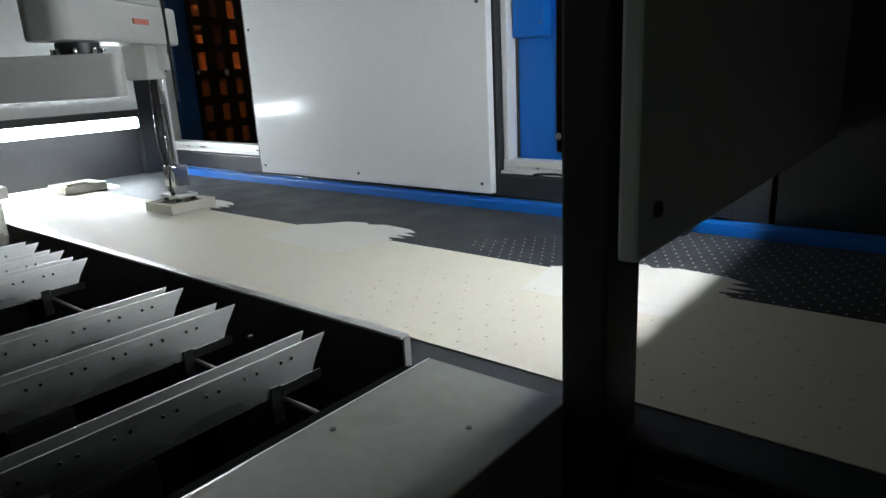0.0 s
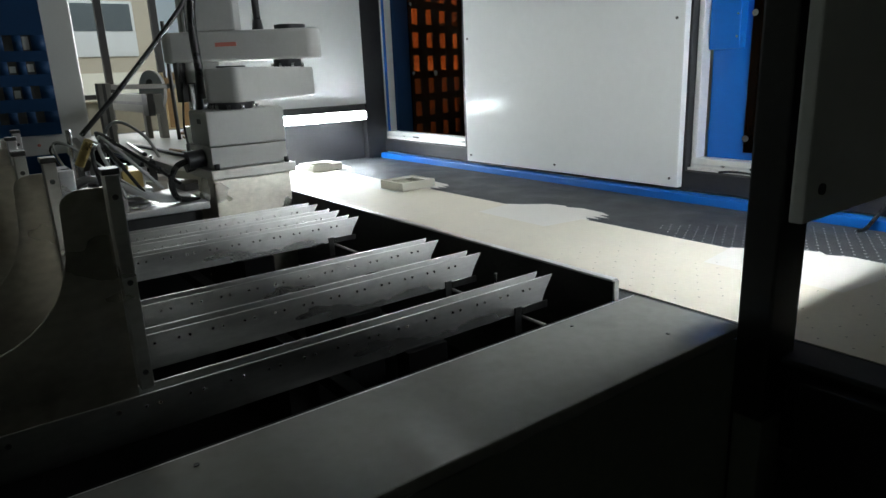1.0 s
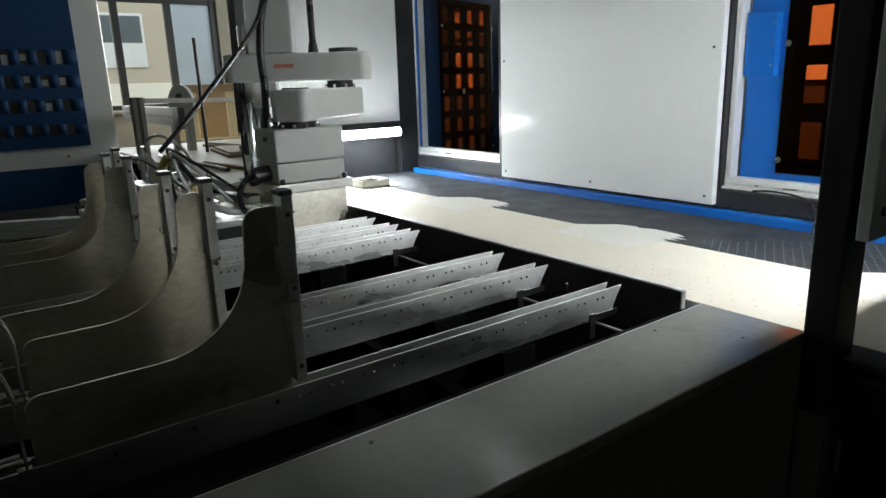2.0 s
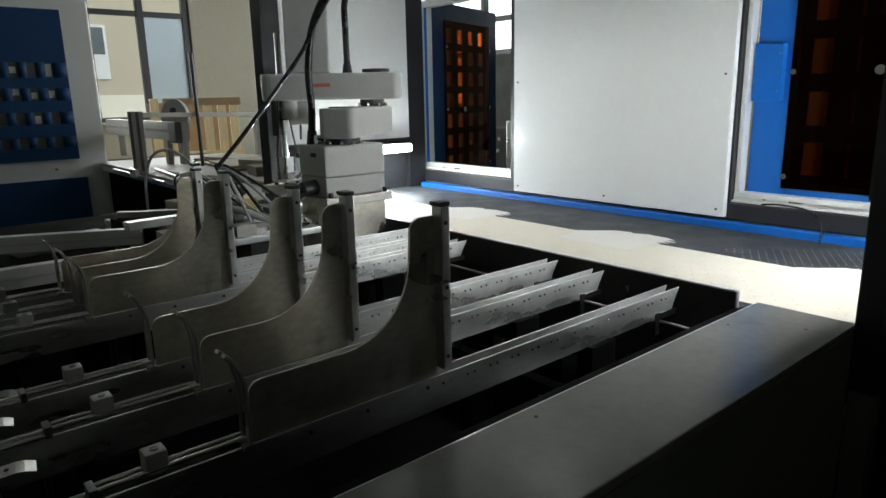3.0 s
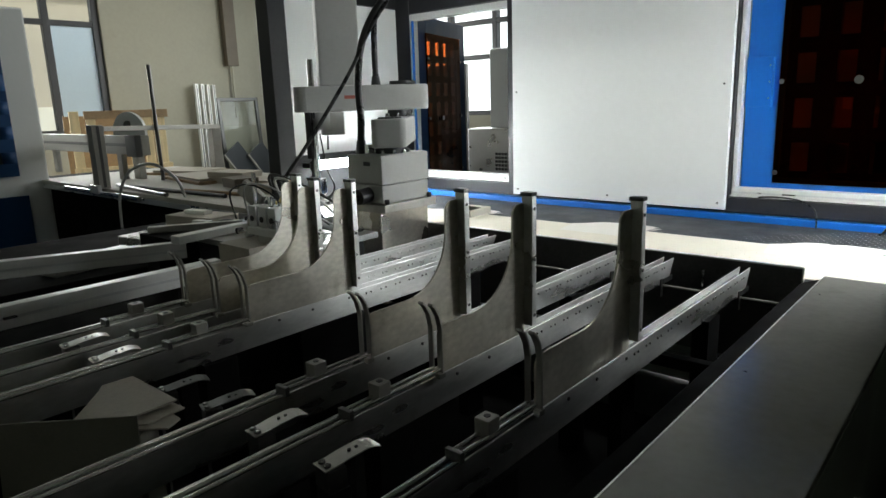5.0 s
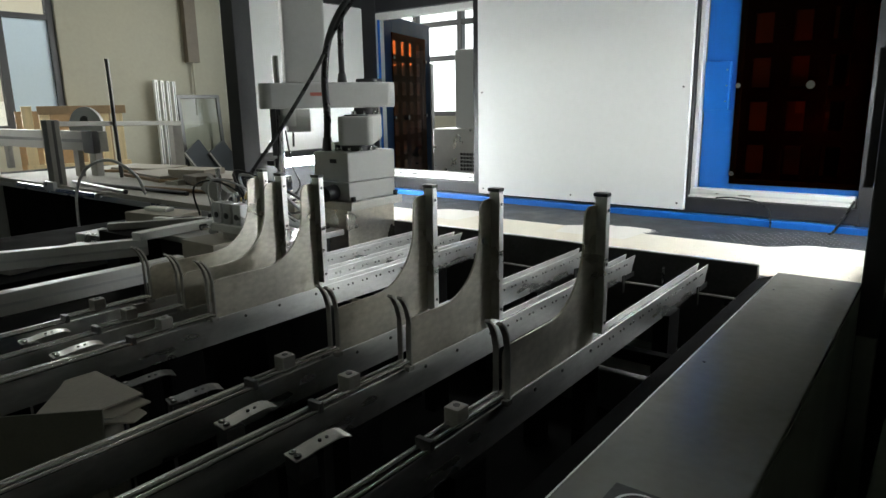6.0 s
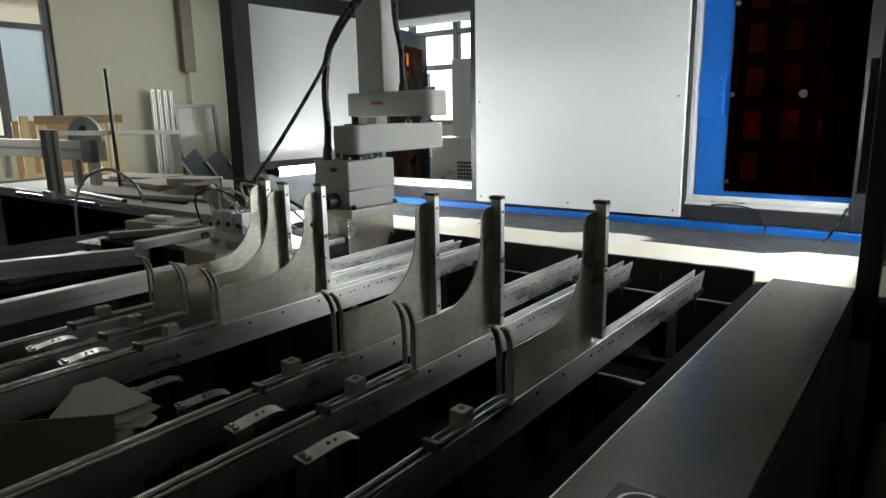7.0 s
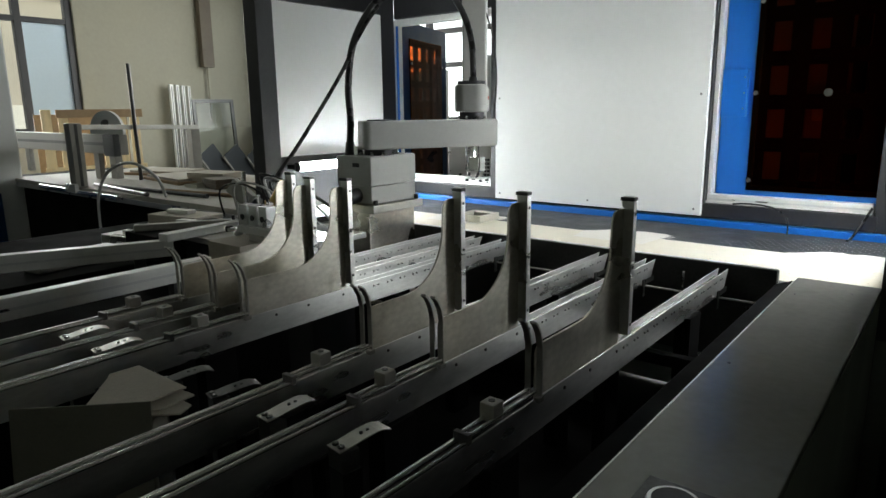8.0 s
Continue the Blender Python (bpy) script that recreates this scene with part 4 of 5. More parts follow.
# ---------------------------------------------------------------- the box centring station by the robot


def station():
    s = thing("centring_station", -2.36, 0.33, 0, "cluttered box centring station with valves and hoses", "machine")
    o = Matrix.Translation((2.36, -0.33, 0))

    def P(name, bm, mat, label=""):
        return part(name, bm, mat, s, label, m=o)
    P("plinth", box(B(), -2.60, -2.31, 0.02, 0.62, 0.02, 0.845, bev=0.004), M_BLACK)
    P("bed", box(B(), -2.62, -2.305, 0.0, 0.66, 0.8455, 0.868, bev=0.003), M_STEEL)
    P("nest", box(B(), -2.53, -2.33, 0.40, 0.62, 0.8685, 0.896, bev=0.002), M_DARKSTEEL)
    P("slide_bar", box(B(), -0.025, 0.025, 0.0, 0.36, 0.0, 0.030, m=pose(-2.49, -0.13, 0.869, 0, 0, 6), bev=0.003), M_WHITEALU, "pale linear slide")
    P("slide_bar", box(B(), -0.018, 0.018, 0.0, 0.46, 0.0, 0.026, m=pose(-2.80, -0.08, 0.869, 0, 0, -33), bev=0.003), M_PROFILE, "dull linear slide")
    P("slide_bracket", box(B(), -2.84, -2.60, -0.10, 0.30, 0.765, 0.868, bev=0.003), M_MATT)
    P("block_base", box(B(), -2.17, -1.985, -0.03, 0.03, 0.925, 0.951, bev=0.003), M_WHITEALU, "pale base bar")
    P("block_stand", box(B(), -2.12, -2.03, -0.02, 0.02, 0.8985, 0.9245, bev=0.002), M_STEEL)
    P("connector_eye", rod(B(), (-2.20, -0.03, 0.935), (-2.20, -0.05, 0.935), 0.011, 12), M_MOTOR)
    P("connector_eye", rod(B(), (-2.185, -0.03, 0.935), (-2.185, -0.055, 0.935), 0.007, 12), M_CHROME)
    P("tray", box(B(), -2.245, -2.06, -0.10, 0.045, 0.80, 0.898, bev=0.003), M_CARTON, "dull brown board box")
    for x, y, h in ((-2.225, 0.05, 1.125), (-2.34, 0.10, 1.06), (-2.30, 0.16, 1.02)):
        P("post", rod(B(), (x, y, 0.868), (x, y, h), 0.008, 10), M_CHROME)
    for x, y, z in ((-2.145, 0.0, 0.976), (-2.09, 0.0, 0.976), (-2.035, 0.0, 0.976)):
        P("cylinder_block", box(B(), x - 0.021, x + 0.021, y - 0.02, y + 0.02, z - 0.0245, z + 0.046, bev=0.003), M_ALU)
        P("cylinder_eye", rod(B(), (x, y - 0.021, z + 0.004), (x, y - 0.024, z + 0.004), 0.010, 14), M_BLACK)
    P("arm_plate", box(B(), -0.05, 0.05, -0.012, 0.012, -0.03, 0.03, m=pose(-2.29, 0.08, 1.04, 0, 38, 20), bev=0.002), M_STEEL)
    for k in range(6):
        x, y = -2.16 - 0.028 * k, 0.20 + 0.012 * (k % 2)
        P("valve", box(B(), x - 0.011, x + 0.011, y - 0.03, y + 0.03, 0.93, 0.985, bev=0.002), M_BRASS if k % 3 == 0 else M_ALU)
        P("valve_port", rod(B(), (x, y - 0.02, 0.985), (x, y - 0.02, 1.0), 0.006, 8), M_BRASS if k % 2 else M_CHROME)
    P("valve_rail", box(B(), -2.34, -2.12, 0.165, 0.25, 0.905, 0.929, bev=0.002), M_ALU)
    random.seed(11)
    for k in range(5):
        a = (-2.15 - 0.03 * k, 0.18, 1.0)
        b = (-2.05 + 0.02 * k, 0.10 + 0.05 * k, 0.91 + 0.01 * k)
        P("air_hose", sweep(B(), [a, (a[0] + 0.03, a[1] - 0.05, a[2] + 0.06 + 0.012 * k), ((a[0] + b[0]) / 2 + 0.05, (a[1] + b[1]) / 2 - 0.06, 1.06), b], 0.0055, 8, 5), M_HOSE if k % 2 else M_CABLE)
    P("fat_hose", sweep(B(), [(-2.25, 0.02, 0.90), (-2.17, 0.06, 0.97), (-2.06, 0.14, 0.955), (-2.00, 0.24, 0.91), (-2.02, 0.33, 0.90)], 0.013, 10, 6), M_HOSE, "pale ribbed vacuum hose")
    P("side_table", box(B(), -2.16, -1.945, 0.05, 0.372, 0.866, 0.888, bev=0.003), M_ALU, "small pale base plate")
    P("side_leg", box(B(), -2.12, -1.98, 0.12, 0.33, 0.0, 0.8655), M_BLACK)
    P("small_box", box(B(), -2.03, -1.965, 0.07, 0.14, 0.8885, 0.925, bev=0.002), M_STEEL)
    P("regulator", rod(B(), (-2.09, 0.08, 0.8885), (-2.09, 0.08, 0.97), 0.02, 14), M_MOTOR)
    P("cable_knot", rod(B(), (-2.06, 0.045, 1.03), (-2.03, 0.075, 1.10), 0.014, 10), M_BRASS)
    for k in range(12):
        x, y = random.uniform(-2.58, -2.34), random.uniform(0.15, 0.36)
        z = random.uniform(0.90, 0.97)
        P("fitting", box(B(), x - 0.012, x + 0.012, y - 0.012, y + 0.012, 0.869, z, bev=0.002), (M_WHITEALU, M_DARKSTEEL, M_CHROME, M_ALU)[k % 4])
        P("fitting_nut", rod(B(), (x, y, z + 0.0005), (x, y, z + 0.018), 0.007, 8), M_CHROME if k % 2 else M_MOTOR)
    for k in range(2):
        x = -2.36 + 0.09 * k
        P("thin_wire", sweep(B(), [(x, 0.05, 0.95), (x + 0.06, 0.0, 1.06 + 0.02 * k), (x + 0.16, 0.04, 1.08), (x + 0.26, 0.14, 0.98), (x + 0.30, 0.2, 0.93)], 0.0035, 6, 5), M_HOSE if k % 2 else M_CABLE)
    c = thing("black_cable", -2.05, 0.06, 1.115, "long thin black cable running up to the conduit", "cable")
    part("cable", sweep(B(), [(0, 0, 0), (0.0, 0.08, 0.08), (-0.004, 0.17, 0.175), (-0.008, 0.27, 0.285), (-0.010, 0.345, 0.375), (0.006, 0.385, 0.455), (0.04, 0.42, 0.535), (0.085, 0.485, 0.64)], 0.0075, 8, 6), M_CABLE, c)


station()


def loose_cables():
    c = thing("loose_cable", -0.9, 1.66, 0.90, "loose black cable hanging off the window sill", "cable")
    part("cable", sweep(B(), [(-0.09, -0.010, 0.016), (-0.03, -0.014, 0.022), (0.05, -0.018, 0.018), (0.10, -0.03, 0.004), (0.13, -0.042, -0.02), (0.145, -0.075, -0.055), (0.15, -0.10, -0.077)], 0.0035, 8, 6), M_CABLE, c)
    d = thing("loose_cable", -0.50, 1.64, 0.84, "loose black cable by the door frame", "cable")
    part("cable", sweep(B(), [(0.02, 0.0, 0.10), (0.01, -0.02, 0.075), (-0.01, -0.05, 0.03), (-0.03, -0.07, -0.012), (-0.04, -0.09, -0.018)], 0.005, 8, 5), M_CABLE, d)
    e = thing("cable_bundle", 0.1, 1.63, 0.83, "bundle of dark cables hanging by the rail", "cable")
    for k in range(4):
        part("cable", sweep(B(), [(0.06 * k, 0.0, 0.20), (0.03 + 0.06 * k, -0.03, 0.13), (0.01 + 0.06 * k, -0.05, 0.05), (0.04 + 0.05 * k, -0.07, -0.008)], 0.007, 8, 5), M_CABLE, e)
    part("fixing", box(B(), -0.06, 0.24, -0.02, 0.005, 0.19, 0.24, bev=0.004), M_HOSE, e)


loose_cables()


def far_cabinet():
    c = thing("slotted_cabinet", -6.2, -0.3, 0, "white machine cabinet with a dark blue slotted door", "cabinet")
    part("body", box(B(), -0.75, 0.0, -1.3, 1.02, 0.0, 2.17, bev=0.02), M_PANEL, c)
    door = B()
    y0, y1, z0, z1 = -0.95, 0.80, 0.88, 2.07
    cols = [y1 - 0.13 - 0.125 * k for k in range(12)]
    rows = [(0.98, 1.07), (1.17, 1.27), (1.36, 1.46), (1.54, 1.66)]
    zs = [z0] + [v for r in rows for v in r] + [z1]
    for a, b in zip(zs, zs[1:]):
        if (a, b) in rows:
            ye = y1
            for yc in cols:
                box(door, 0.003, 0.028, yc + 0.032, ye, a, b)
                ye = yc - 0.032
            box(door, 0.003, 0.028, y0, ye, a, b)
        else:
            box(door, 0.003, 0.028, y0, y1, a, b)
    part("slotted_door", door, M_NAVY, c, "dark blue door cut with rows of slots")
    part("inner_liner", box(B(), 0.0005, 0.0025, y0 + 0.02, y1 - 0.02, z0 + 0.02, z1 - 0.02), M_DARKSTEEL, c)
    # pale pieces set behind the slots that show bright
    for yc, zc, h in ((0.67, 1.60, 0.10), (0.67, 1.41, 0.06), (0.545, 1.40, 0.05), (0.42, 1.60, 0.05), (0.42, 1.43, 0.05), (0.295, 1.58, 0.08), (0.545, 1.21, 0.06)):
        part("inner_pale_piece", box(B(), 0.003, 0.006, yc - 0.024, yc + 0.02, zc - h / 2, zc + h / 2), M_PANEL, c)
    part("lower_door", box(B(), 0.003, 0.026, y0, 0.84, 0.08, 0.72, bev=0.004), M_NAVY, c, "plain dark blue lower door")
    part("button", rod(B(), (0.0, 0.62, 0.80), (0.02, 0.62, 0.80), 0.012, 12), M_RED, c)


def bench():
    t = thing("work_bench", -4.7, 1.25, 0, "long low bench with worn pale boards", "bench")
    part("top", box(B(), -1.6, 1.62, -0.59, 0.62, 0.800, 0.83, bev=0.004), M_TABLE, t)
    part("edge_rail", box(B(), -1.6, 1.60, -0.588, -0.55, 0.765, 0.7995, bev=0.003), M_ALU, t)
    # near-black block stands in for the shade below the bench
    part("dark_gap_block", box(B(), -2.2, 1.3, -0.51, 0.58, 0.30, 0.7995, bev=0.003), M_MATT, t)
    for x in (-1.35, 1.2):
        for y in (-0.48, 0.52):
            part("leg", box(B(), x - 0.04, x + 0.04, y - 0.04, y + 0.04, 0.0, 0.30), M_BLACK, t)
    for x, y, r, a, b in ((0.62, 0.18, 12, 0.30, 0.16), (-0.15, 0.10, -8, 0.36, 0.2), (-0.75, 0.30, 14, 0.3, 0.2), (1.05, 0.32, -20, 0.16, 0.1)):
        s = thing("board_stack", -4.7 + x, 1.25 + y, 0.8305, "flat stack of brown boards on the bench", "boards", group="board stacks", rz=r)
        part("lower_board", box(B(), -a, a, -b, b, 0.0, 0.02, bev=0.002), M_PLY, s)
        part("upper_board", box(B(), -a * 0.8, a * 0.9, -b * 0.9, b * 0.7, 0.0205, 0.038, bev=0.002), M_CARTON, s)
    g = thing("profile_gantry", -4.97, 0.62, 0.831, "aluminium profile gantry standing on the bench", "gantry")
    part("post", box(B(), -0.105, -0.015, 0.0, 0.08, 0.0, 0.437, bev=0.004), M_PROFILE, g)
    part("post_groove", box(B(), -0.0147, -0.0135, 0.03, 0.05, 0.01, 0.43), M_DARKSTEEL, g)
    part("foot_clamp", box(B(), -0.13, 0.02, -0.028, -0.001, -0.03, 0.03, bev=0.004), M_ALU, g)
    part("post", box(B(), -0.44, -0.36, 1.10, 1.18, 0.0, 0.36, bev=0.004), M_PROFILE, g)
    bm = B()
    box(bm, -0.02, 0.02, 0.0, 1.2, 0.0, 0.035, bev=0.004)
    part("beam", bm, M_PROFILE, g, m=pose(-0.05, 0.08, 0.392, -1.5, 0, 19.3))
    part("wide_beam", box(B(), -2.3, -0.12, 0.38, 0.44, 0.20, 0.345, bev=0.004), M_PROFILE, g)
    part("beam_groove", box(B(), -2.3, -0.12, 0.377, 0.3795, 0.262, 0.285), M_DARKSTEEL, g)
    part("beam_end", box(B(), -0.28, -0.115, 0.33, 0.376, 0.19, 0.35, bev=0.004), M_DARKSTEEL, g)
    for x in (-1.9, -0.55):
        part("beam_foot", box(B(), x - 0.04, x + 0.04, 0.39, 0.43, 0.0, 0.1995, bev=0.003), M_PROFILE, g)
    part("wheel", rod(B(), (-0.47, 0.475, 0.366), (-0.46, 0.45, 0.366), 0.155, 32), M_WHITEALU, g, "round pale wheel")
    part("wheel_hub", rod(B(), (-0.459, 0.449, 0.42), (-0.455, 0.444, 0.42), 0.035, 16), M_DARKSTEEL, g)
    part("wheel_bracket", box(B(), -0.52, -0.42, 0.476, 0.53, 0.0, 0.33, bev=0.004), M_PROFILE, g)
    part("upright_rod", rod(B(), (-0.16, 0.53, 0.0), (-0.18, 0.53, 0.857), 0.014, 10), M_DARKSTEEL, g)
    part("front_roller", rod(B(), (-0.62, -0.005, -0.022), (0.58, -0.005, -0.026), 0.017, 12), M_CHROME, g)
    part("hose", sweep(B(), [(0.545, -0.12, -0.24), (0.55, -0.12, -0.10), (0.58, -0.12, 0.02), (0.70, -0.12, 0.14), (0.86, -0.11, 0.205), (0.97, -0.06, 0.21), (1.0, 0.04, 0.12), (0.97, 0.10, 0.0)], 0.009, 8, 6), M_HOSE, g)


def crate():
    c = thing("wooden_crate", -9.4, 2.45, 0, "open raw pine crate of upright boards", "crate", rz=-15)
    part("side", box(B(), -0.45, -0.42, -0.36, 0.77, 0.25, 1.32, bev=0.003), M_PLY, c)
    for k, y in enumerate((-0.36, -0.18, 0.30, 0.48, 0.64)):
        part("board", box(B(), 0.38, 0.42, y, y + 0.11, 0.2, 1.38, bev=0.004), M_WOOD, c)
    part("rail", box(B(), 0.423, 0.45, -0.20, 0.79, 1.28, 1.38, bev=0.004), M_PLY, c)
    part("rail", box(B(), 0.423, 0.45, -0.38, 0.79, 0.55, 0.68, bev=0.004), M_WOOD, c)
    part("base", box(B(), -0.48, 0.46, -0.38, 0.79, 0.0, 0.19, bev=0.004), M_WOOD, c)


def leaning_things():
    for k in range(4):
        p = thing("profile_bar", -10.85 + 0.015 * k, 4.72 + 0.095 * k, 0.0, "pale aluminium profile bar standing upright", "profile", group="standing profiles", rz=4 * k)
        part("bar", box(B(), -0.03, 0.03, -0.028, 0.028, 0.0, 1.79 - 0.008 * k, bev=0.004), M_WHITEALU, p)
        part("groove", box(B(), 0.0302, 0.0315, -0.009, 0.009, 0.01, 1.76), M_DARKSTEEL, p)
    f = new("leaning_frame")
    f.matrix_basis = pose(-10.70, 5.05, 0.0, 0, -4, 0)
    tagged(f, "dark metal sash frame leaning on the wall", "frame")
    w, h = 0.82, 1.55
    part("stile", box(B(), -0.02, 0.02, 0, 0.06, 0, h, bev=0.003), M_DARKSTEEL, f)
    part("stile", box(B(), -0.02, 0.02, w - 0.06, w, 0, h, bev=0.003), M_DARKSTEEL, f)
    part("rail", box(B(), -0.02, 0.02, 0.061, w - 0.061, h - 0.06, h, bev=0.003), M_DARKSTEEL, f)
    part("rail", box(B(), -0.02, 0.02, 0.061, w - 0.061, 0.0, 0.06, bev=0.003), M_DARKSTEEL, f)
    part("pane", box(B(), -0.004, 0.004, 0.061, w - 0.061, 0.061, h - 0.061), M_GLASS, f)
    for k in range(3):
        q = new("slate_panel")
        q.matrix_basis = pose(-10.52 + 0.07 * k, 5.36 + 0.41 * k, 0.012, 36, 0, 0)
        tagged(q, "dark slate panel leaning aslant in a row", "panel", group="leaning panels")
        part("sheet", box(B(), -0.02, 0.02, 0.0, 0.34, 0.0, 0.72 - 0.03 * k, bev=0.004), M_SLATE, q)
        part("edge_strip", box(B(), -0.022, 0.022, -0.03, -0.001, 0.0, 0.72 - 0.03 * k, bev=0.003), M_PROFILE, q)
    d = thing("wall_duct", -10.93, 5.5, 2.1, "brown metal duct running down the cream wall", "duct")
    part("duct", box(B(), -0.06, 0.06, -0.11, 0.11, 0.0, 1.9, bev=0.006), M_DUCT, d)
    part("pipe", rod(B(), (0, 0, -0.9), (0, 0, -0.001), 0.02, 10), M_CREAM, d)


def bench_clutter():
    for x, y, w, d, h, rz, mat, lab in ((-3.62, 1.12, 0.13, 0.07, 0.055, 8, M_CARTON, "small brown cardboard box on the bench"),
                                        (-4.15, 1.20, 0.11, 0.08, 0.065, -10, M_DUCT, "small dark brown box on the bench"),
                                        (-4.45, 1.35, 0.16, 0.10, 0.08, 15, M_CARTON, "dented cardboard box on the bench"),
                                        (-3.95, 1.45, 0.09, 0.06, 0.05, -25, M_BOARD, "pale grey box on the bench")):
        b = thing("small_box", x, y, 0.8305, lab, "box", rz=rz)
        part("tray", box(B(), -w, w, -d, d, 0.0, h * 0.55, bev=0.003), mat, b)
        part("lid", box(B(), -w - 0.004, w + 0.004, -d - 0.004, d + 0.004, h * 0.55 + 0.0005, h, bev=0.003), mat, b)
    for x, y, n, rz, mat in ((-4.3, 0.80, 0.55, 3, M_DARKSTEEL), (-4.6, 0.72, 0.45, -6, M_ALU), (-3.9, 0.90, 0.35, 8, M_PLY)):
        r = thing("loose_rod", x, y, 0.8305, "thin loose rod lying on the bench", "rod", rz=rz)
        part("rod", rod(B(), (-n, 0, 0.012), (n, 0, 0.012), 0.012, 10), mat, r)
        part("end_cap", rod(B(), (n, 0, 0.012), (n + 0.02, 0, 0.012), 0.014, 10), M_MOTOR, r)



far_cabinet()
bench()
bench_clutter()
crate()
leaning_things()


def clutter():
    """Low dark machine parts between the bench and the feeder."""
    for x, y, z, w, d, h, mat, lab in ((-3.30, 0.43, 0.76, 0.17, 0.09, 0.07, M_CARTON, "dull brown flat carton on the chute"),
                                       (-2.95, 0.05, 0.76, 0.25, 0.05, 0.05, M_ALU, "pale aluminium bar lying on the chute"),
                                       (-3.05, 0.30, 0.76, 0.10, 0.07, 0.06, M_STEEL, "grey metal bracket block on the chute"),
                                       (-2.9, -0.2, 0.76, 0.05, 0.25, 0.035, M_STEEL, "steel strip lying on the chute")):
        t = thing("metal_part", x, y, z, lab, "metal part", rz=10)
        part("body", box(B(), -w, w, -d, d, 0.0, h, bev=0.004), mat, t)
        part("rib", box(B(), -w * 0.6, w * 0.3, -d * 0.3, d * 0.3, h + 0.0005, h + 0.02, bev=0.003), M_GALV, t)
    s = thing("side_chute", -3.15, -0.1, 0, "low black sheet-metal side chute", "chute")
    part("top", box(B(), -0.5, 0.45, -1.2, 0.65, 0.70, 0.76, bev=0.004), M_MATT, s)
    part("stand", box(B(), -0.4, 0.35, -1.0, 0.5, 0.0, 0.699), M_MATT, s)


clutter()


def glue_machine():
    g = thing("glue_machine", 1.2, 1.3, 0, "large dark machine housing over the belt in shade", "machine")
    # added sheet that keeps daylight off the dark end of the belt
    part("daylight_block_sheet", box(B(), -1.57, 1.6, 0.36, 0.40, 0.02, 2.28), M_BLACK, g)
    part("hood", box(B(), -0.55, 1.6, -0.60, 0.34, 1.02, 2.28, bev=0.01), M_DARK_SIDE, g)
    part("stile", box(B(), -0.60, -0.555, -0.60, -0.55, 0.86, 2.28, bev=0.004), M_ALU, g)
    part("red_mark", box(B(), -0.50, -0.30, -0.606, -0.6005, 1.06, 1.12), M_RED, g, "faint red print bar")


glue_machine()

# ---------------------------------------------------------------- what moves


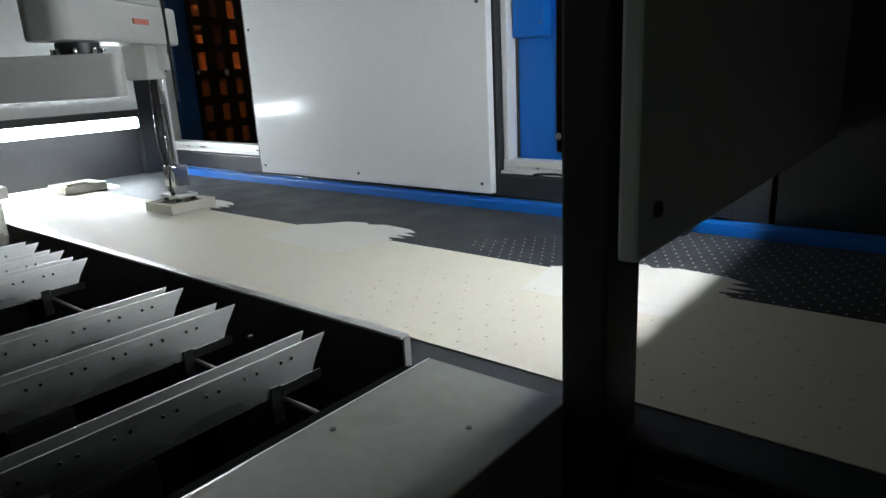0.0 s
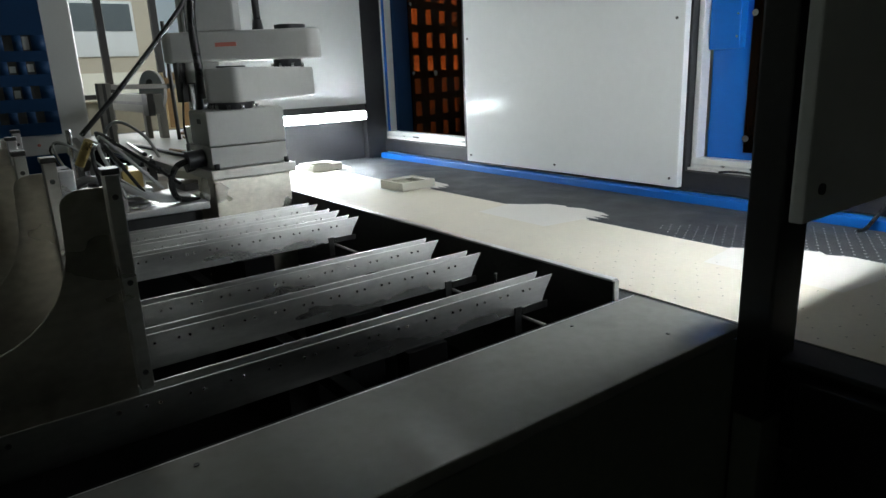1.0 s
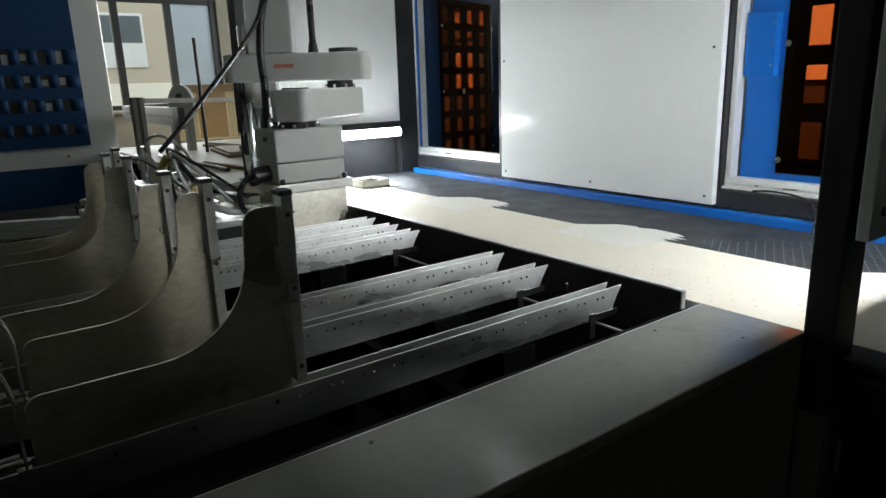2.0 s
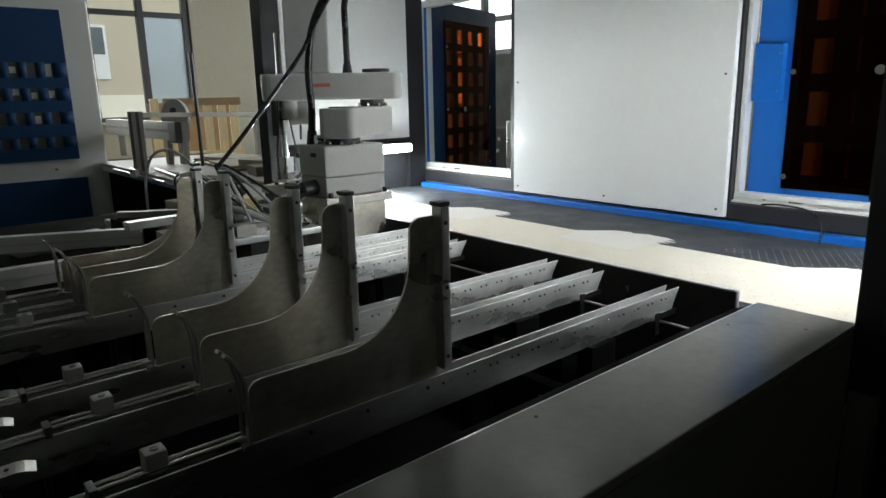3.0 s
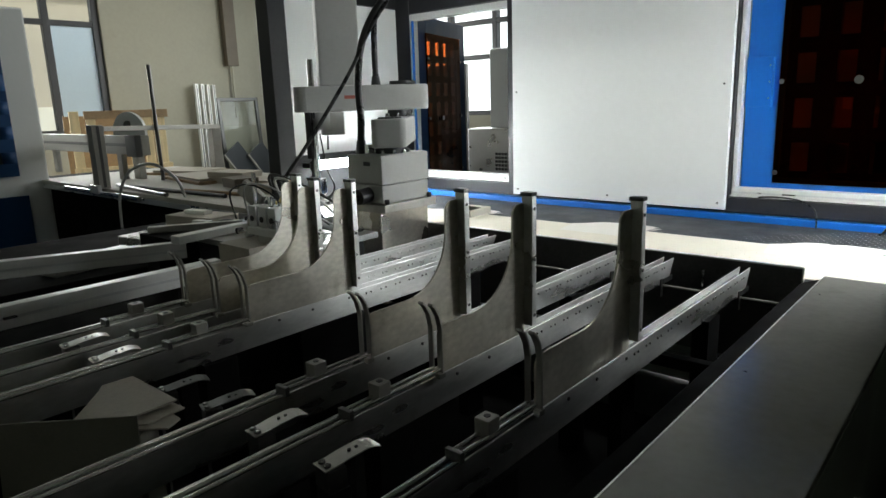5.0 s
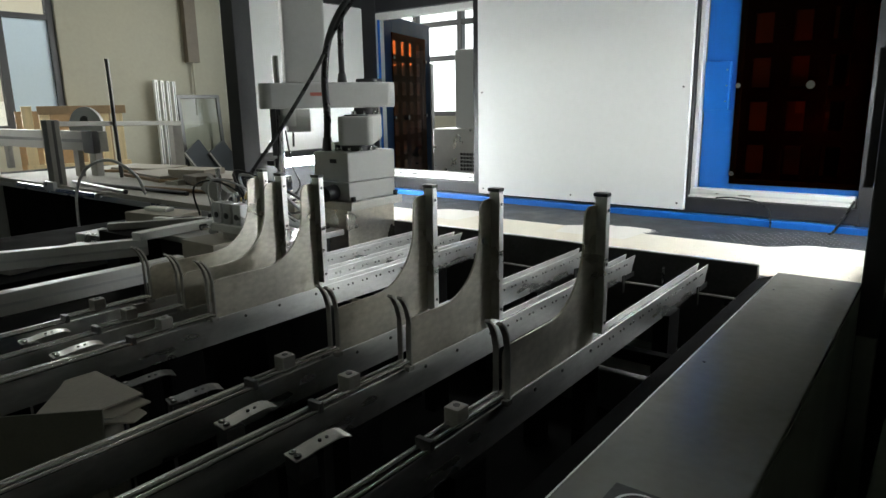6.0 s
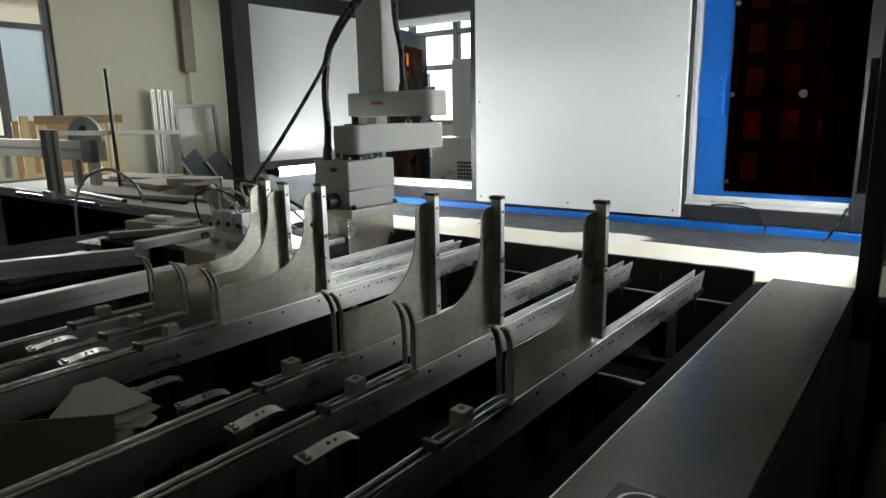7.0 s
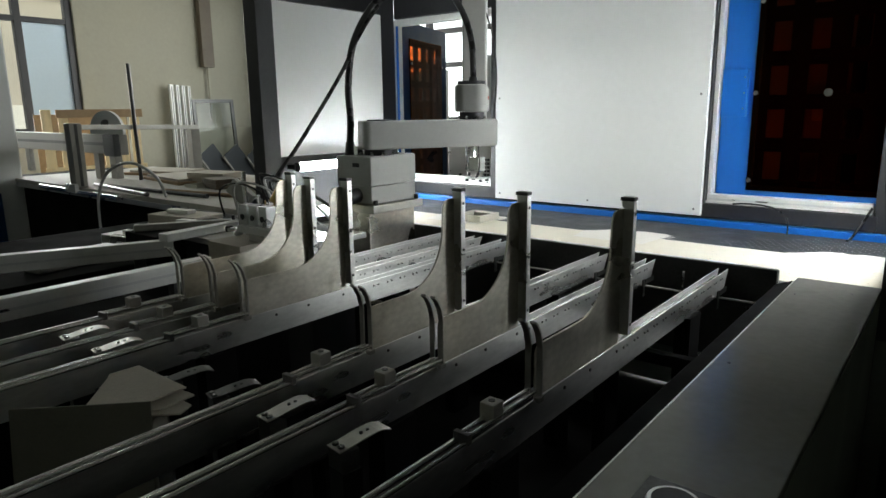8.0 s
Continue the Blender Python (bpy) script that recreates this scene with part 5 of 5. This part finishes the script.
def motions():
    # how far the arm is from the belt (0) to the station (1), and how high the gripper is lifted
    swing = [(0.0, 0), (0.3, 0), (0.4, 0.02), (0.5, 0.06), (0.56, 0.15), (0.65, 0.5), (0.75, 0.85), (0.85, 1), (1.2, 1), (2.3, 1), (3.0, 1), (3.1, 0.82), (3.2, 0.42), (3.3, 0.1), (3.4, 0),
             (4.3, 0), (4.4, 0.1), (4.5, 0.45), (4.6, 0.82), (4.7, 1), (5.8, 1), (6.8, 1), (6.9, 0.85), (7.0, 0.45), (7.1, 0.1), (7.2, 0), (8.0, 0)]
    lift = [(0.0, 0.0), (0.2, 0.0), (0.3, 0.03), (0.4, 0.09), (0.5, 0.125), (1.2, 0.13), (1.6, 0.08), (2.3, 0.08), (2.7, 0.08), (2.95, 0.13), (3.4, 0.13), (3.5, 0.12),
            (3.6, 0.08), (3.8, 0.0), (4.0, 0.0), (4.1, 0.02), (4.2, 0.08), (4.3, 0.14), (4.7, 0.14), (5.0, 0.08), (6.5, 0.08), (6.75, 0.13), (7.2, 0.13), (7.4, 0.075),
            (7.5, 0.03), (7.6, 0.0), (7.75, 0.0), (7.85, 0.04), (7.95, 0.12), (8.0, 0.15)]

    def at(rows, t):
        for (a, u), (b, v) in zip(rows, rows[1:]):
            if a <= t <= b:
                return u + (v - u) * (t - a) / (b - a)
        return rows[-1][1]

    times = sorted({round(r[0], 2) for r in swing + lift})
    a1, a2, sp, tip = [], [], [], {}
    for t in times:
        s, up = at(swing, t), at(lift, t)
        p1, p2 = PLACE[0] + (PICK[0] - PLACE[0]) * s, PLACE[1] + (PICK[1] - PLACE[1]) * s
        ex, ey = L1 * math.cos(radians(p1)), L1 * math.sin(radians(p1))
        tx, ty = ex + L2 * math.cos(radians(p2)), ey + L2 * math.sin(radians(p2))
        a1.append((t, pose(0, 0, 0, 0, 0, p1)))
        a2.append((t, pose(ex, ey, 0, 0, 0, p2)))
        sp.append((t, pose(tx, ty, BELT_Z + 0.035 + up, 0, 0, p2 - 122.4)))
        tip[t] = (J1[0] + tx, J1[1] + ty, BELT_Z + 0.005 + up, p2 - 122.4)
    walk(arm1, a1)
    walk(arm2, a2)
    walk(spindle, sp)
    # the belt steps on by one label twice
    step = [(0.0, 0), (1.25, 0), (1.45, 0.12), (1.75, 0.5), (2.05, 0.88), (2.25, 1), (4.75, 1), (4.95, 1.12), (5.25, 1.5), (5.55, 1.88), (5.75, 2), (8.0, 2)]
    for k, sheet in enumerate(LABELS):
        x0 = -1.875 + LABEL_PITCH * (k - 1)
        walk(sheet, [(t, pose(x0 - LABEL_PITCH * s, 0, BELT_Z)) for t, s in step])
    base = BELT_Z + 0.005
    px, py = tip[0.0][0], tip[0.0][1]
    walk(BOXES[0], [(t, pose(px - LABEL_PITCH * s, py, base, 0, 0, 3)) for t, s in step])
    walk(BOXES[1], [(t, pose(px - 0.755 - LABEL_PITCH * s, py, base, 0, 0, 2)) for t, s in step])
    carried = [(t, pose(*tip[t][:3], 0, 0, tip[t][3])) for t in times if 2.7 <= t <= 3.9]
    rest = pose(px, py, base)
    sx, sy = tip[2.3][0], tip[2.3][1]
    nest = pose(sx, sy, BELT_Z + 0.085, 0, 0, PICK[1] - 122.4)
    walk(BOXES[2], [(0.0, nest), (2.6, nest)] + carried + [(4.0, rest)] + [(t, pose(px - LABEL_PITCH * (s - 1), py, base)) for t, s in step if t > 4.7])
    carried = [(t, pose(*tip[t][:3], 0, 0, tip[t][3])) for t in times if 6.5 <= t <= 7.75]
    queue = pose(sx + 0.01, sy - 0.24, BELT_Z + 0.06, 0, 0, PICK[1] - 122.4)
    walk(BOXES[3], [(0.0, queue), (4.9, queue), (5.1, pose(sx + 0.005, sy - 0.24, BELT_Z + 0.085, 0, 0, PICK[1] - 122.4)), (5.6, nest), (6.4, nest)] + carried + [(7.85, rest), (8.0, rest)])


motions()
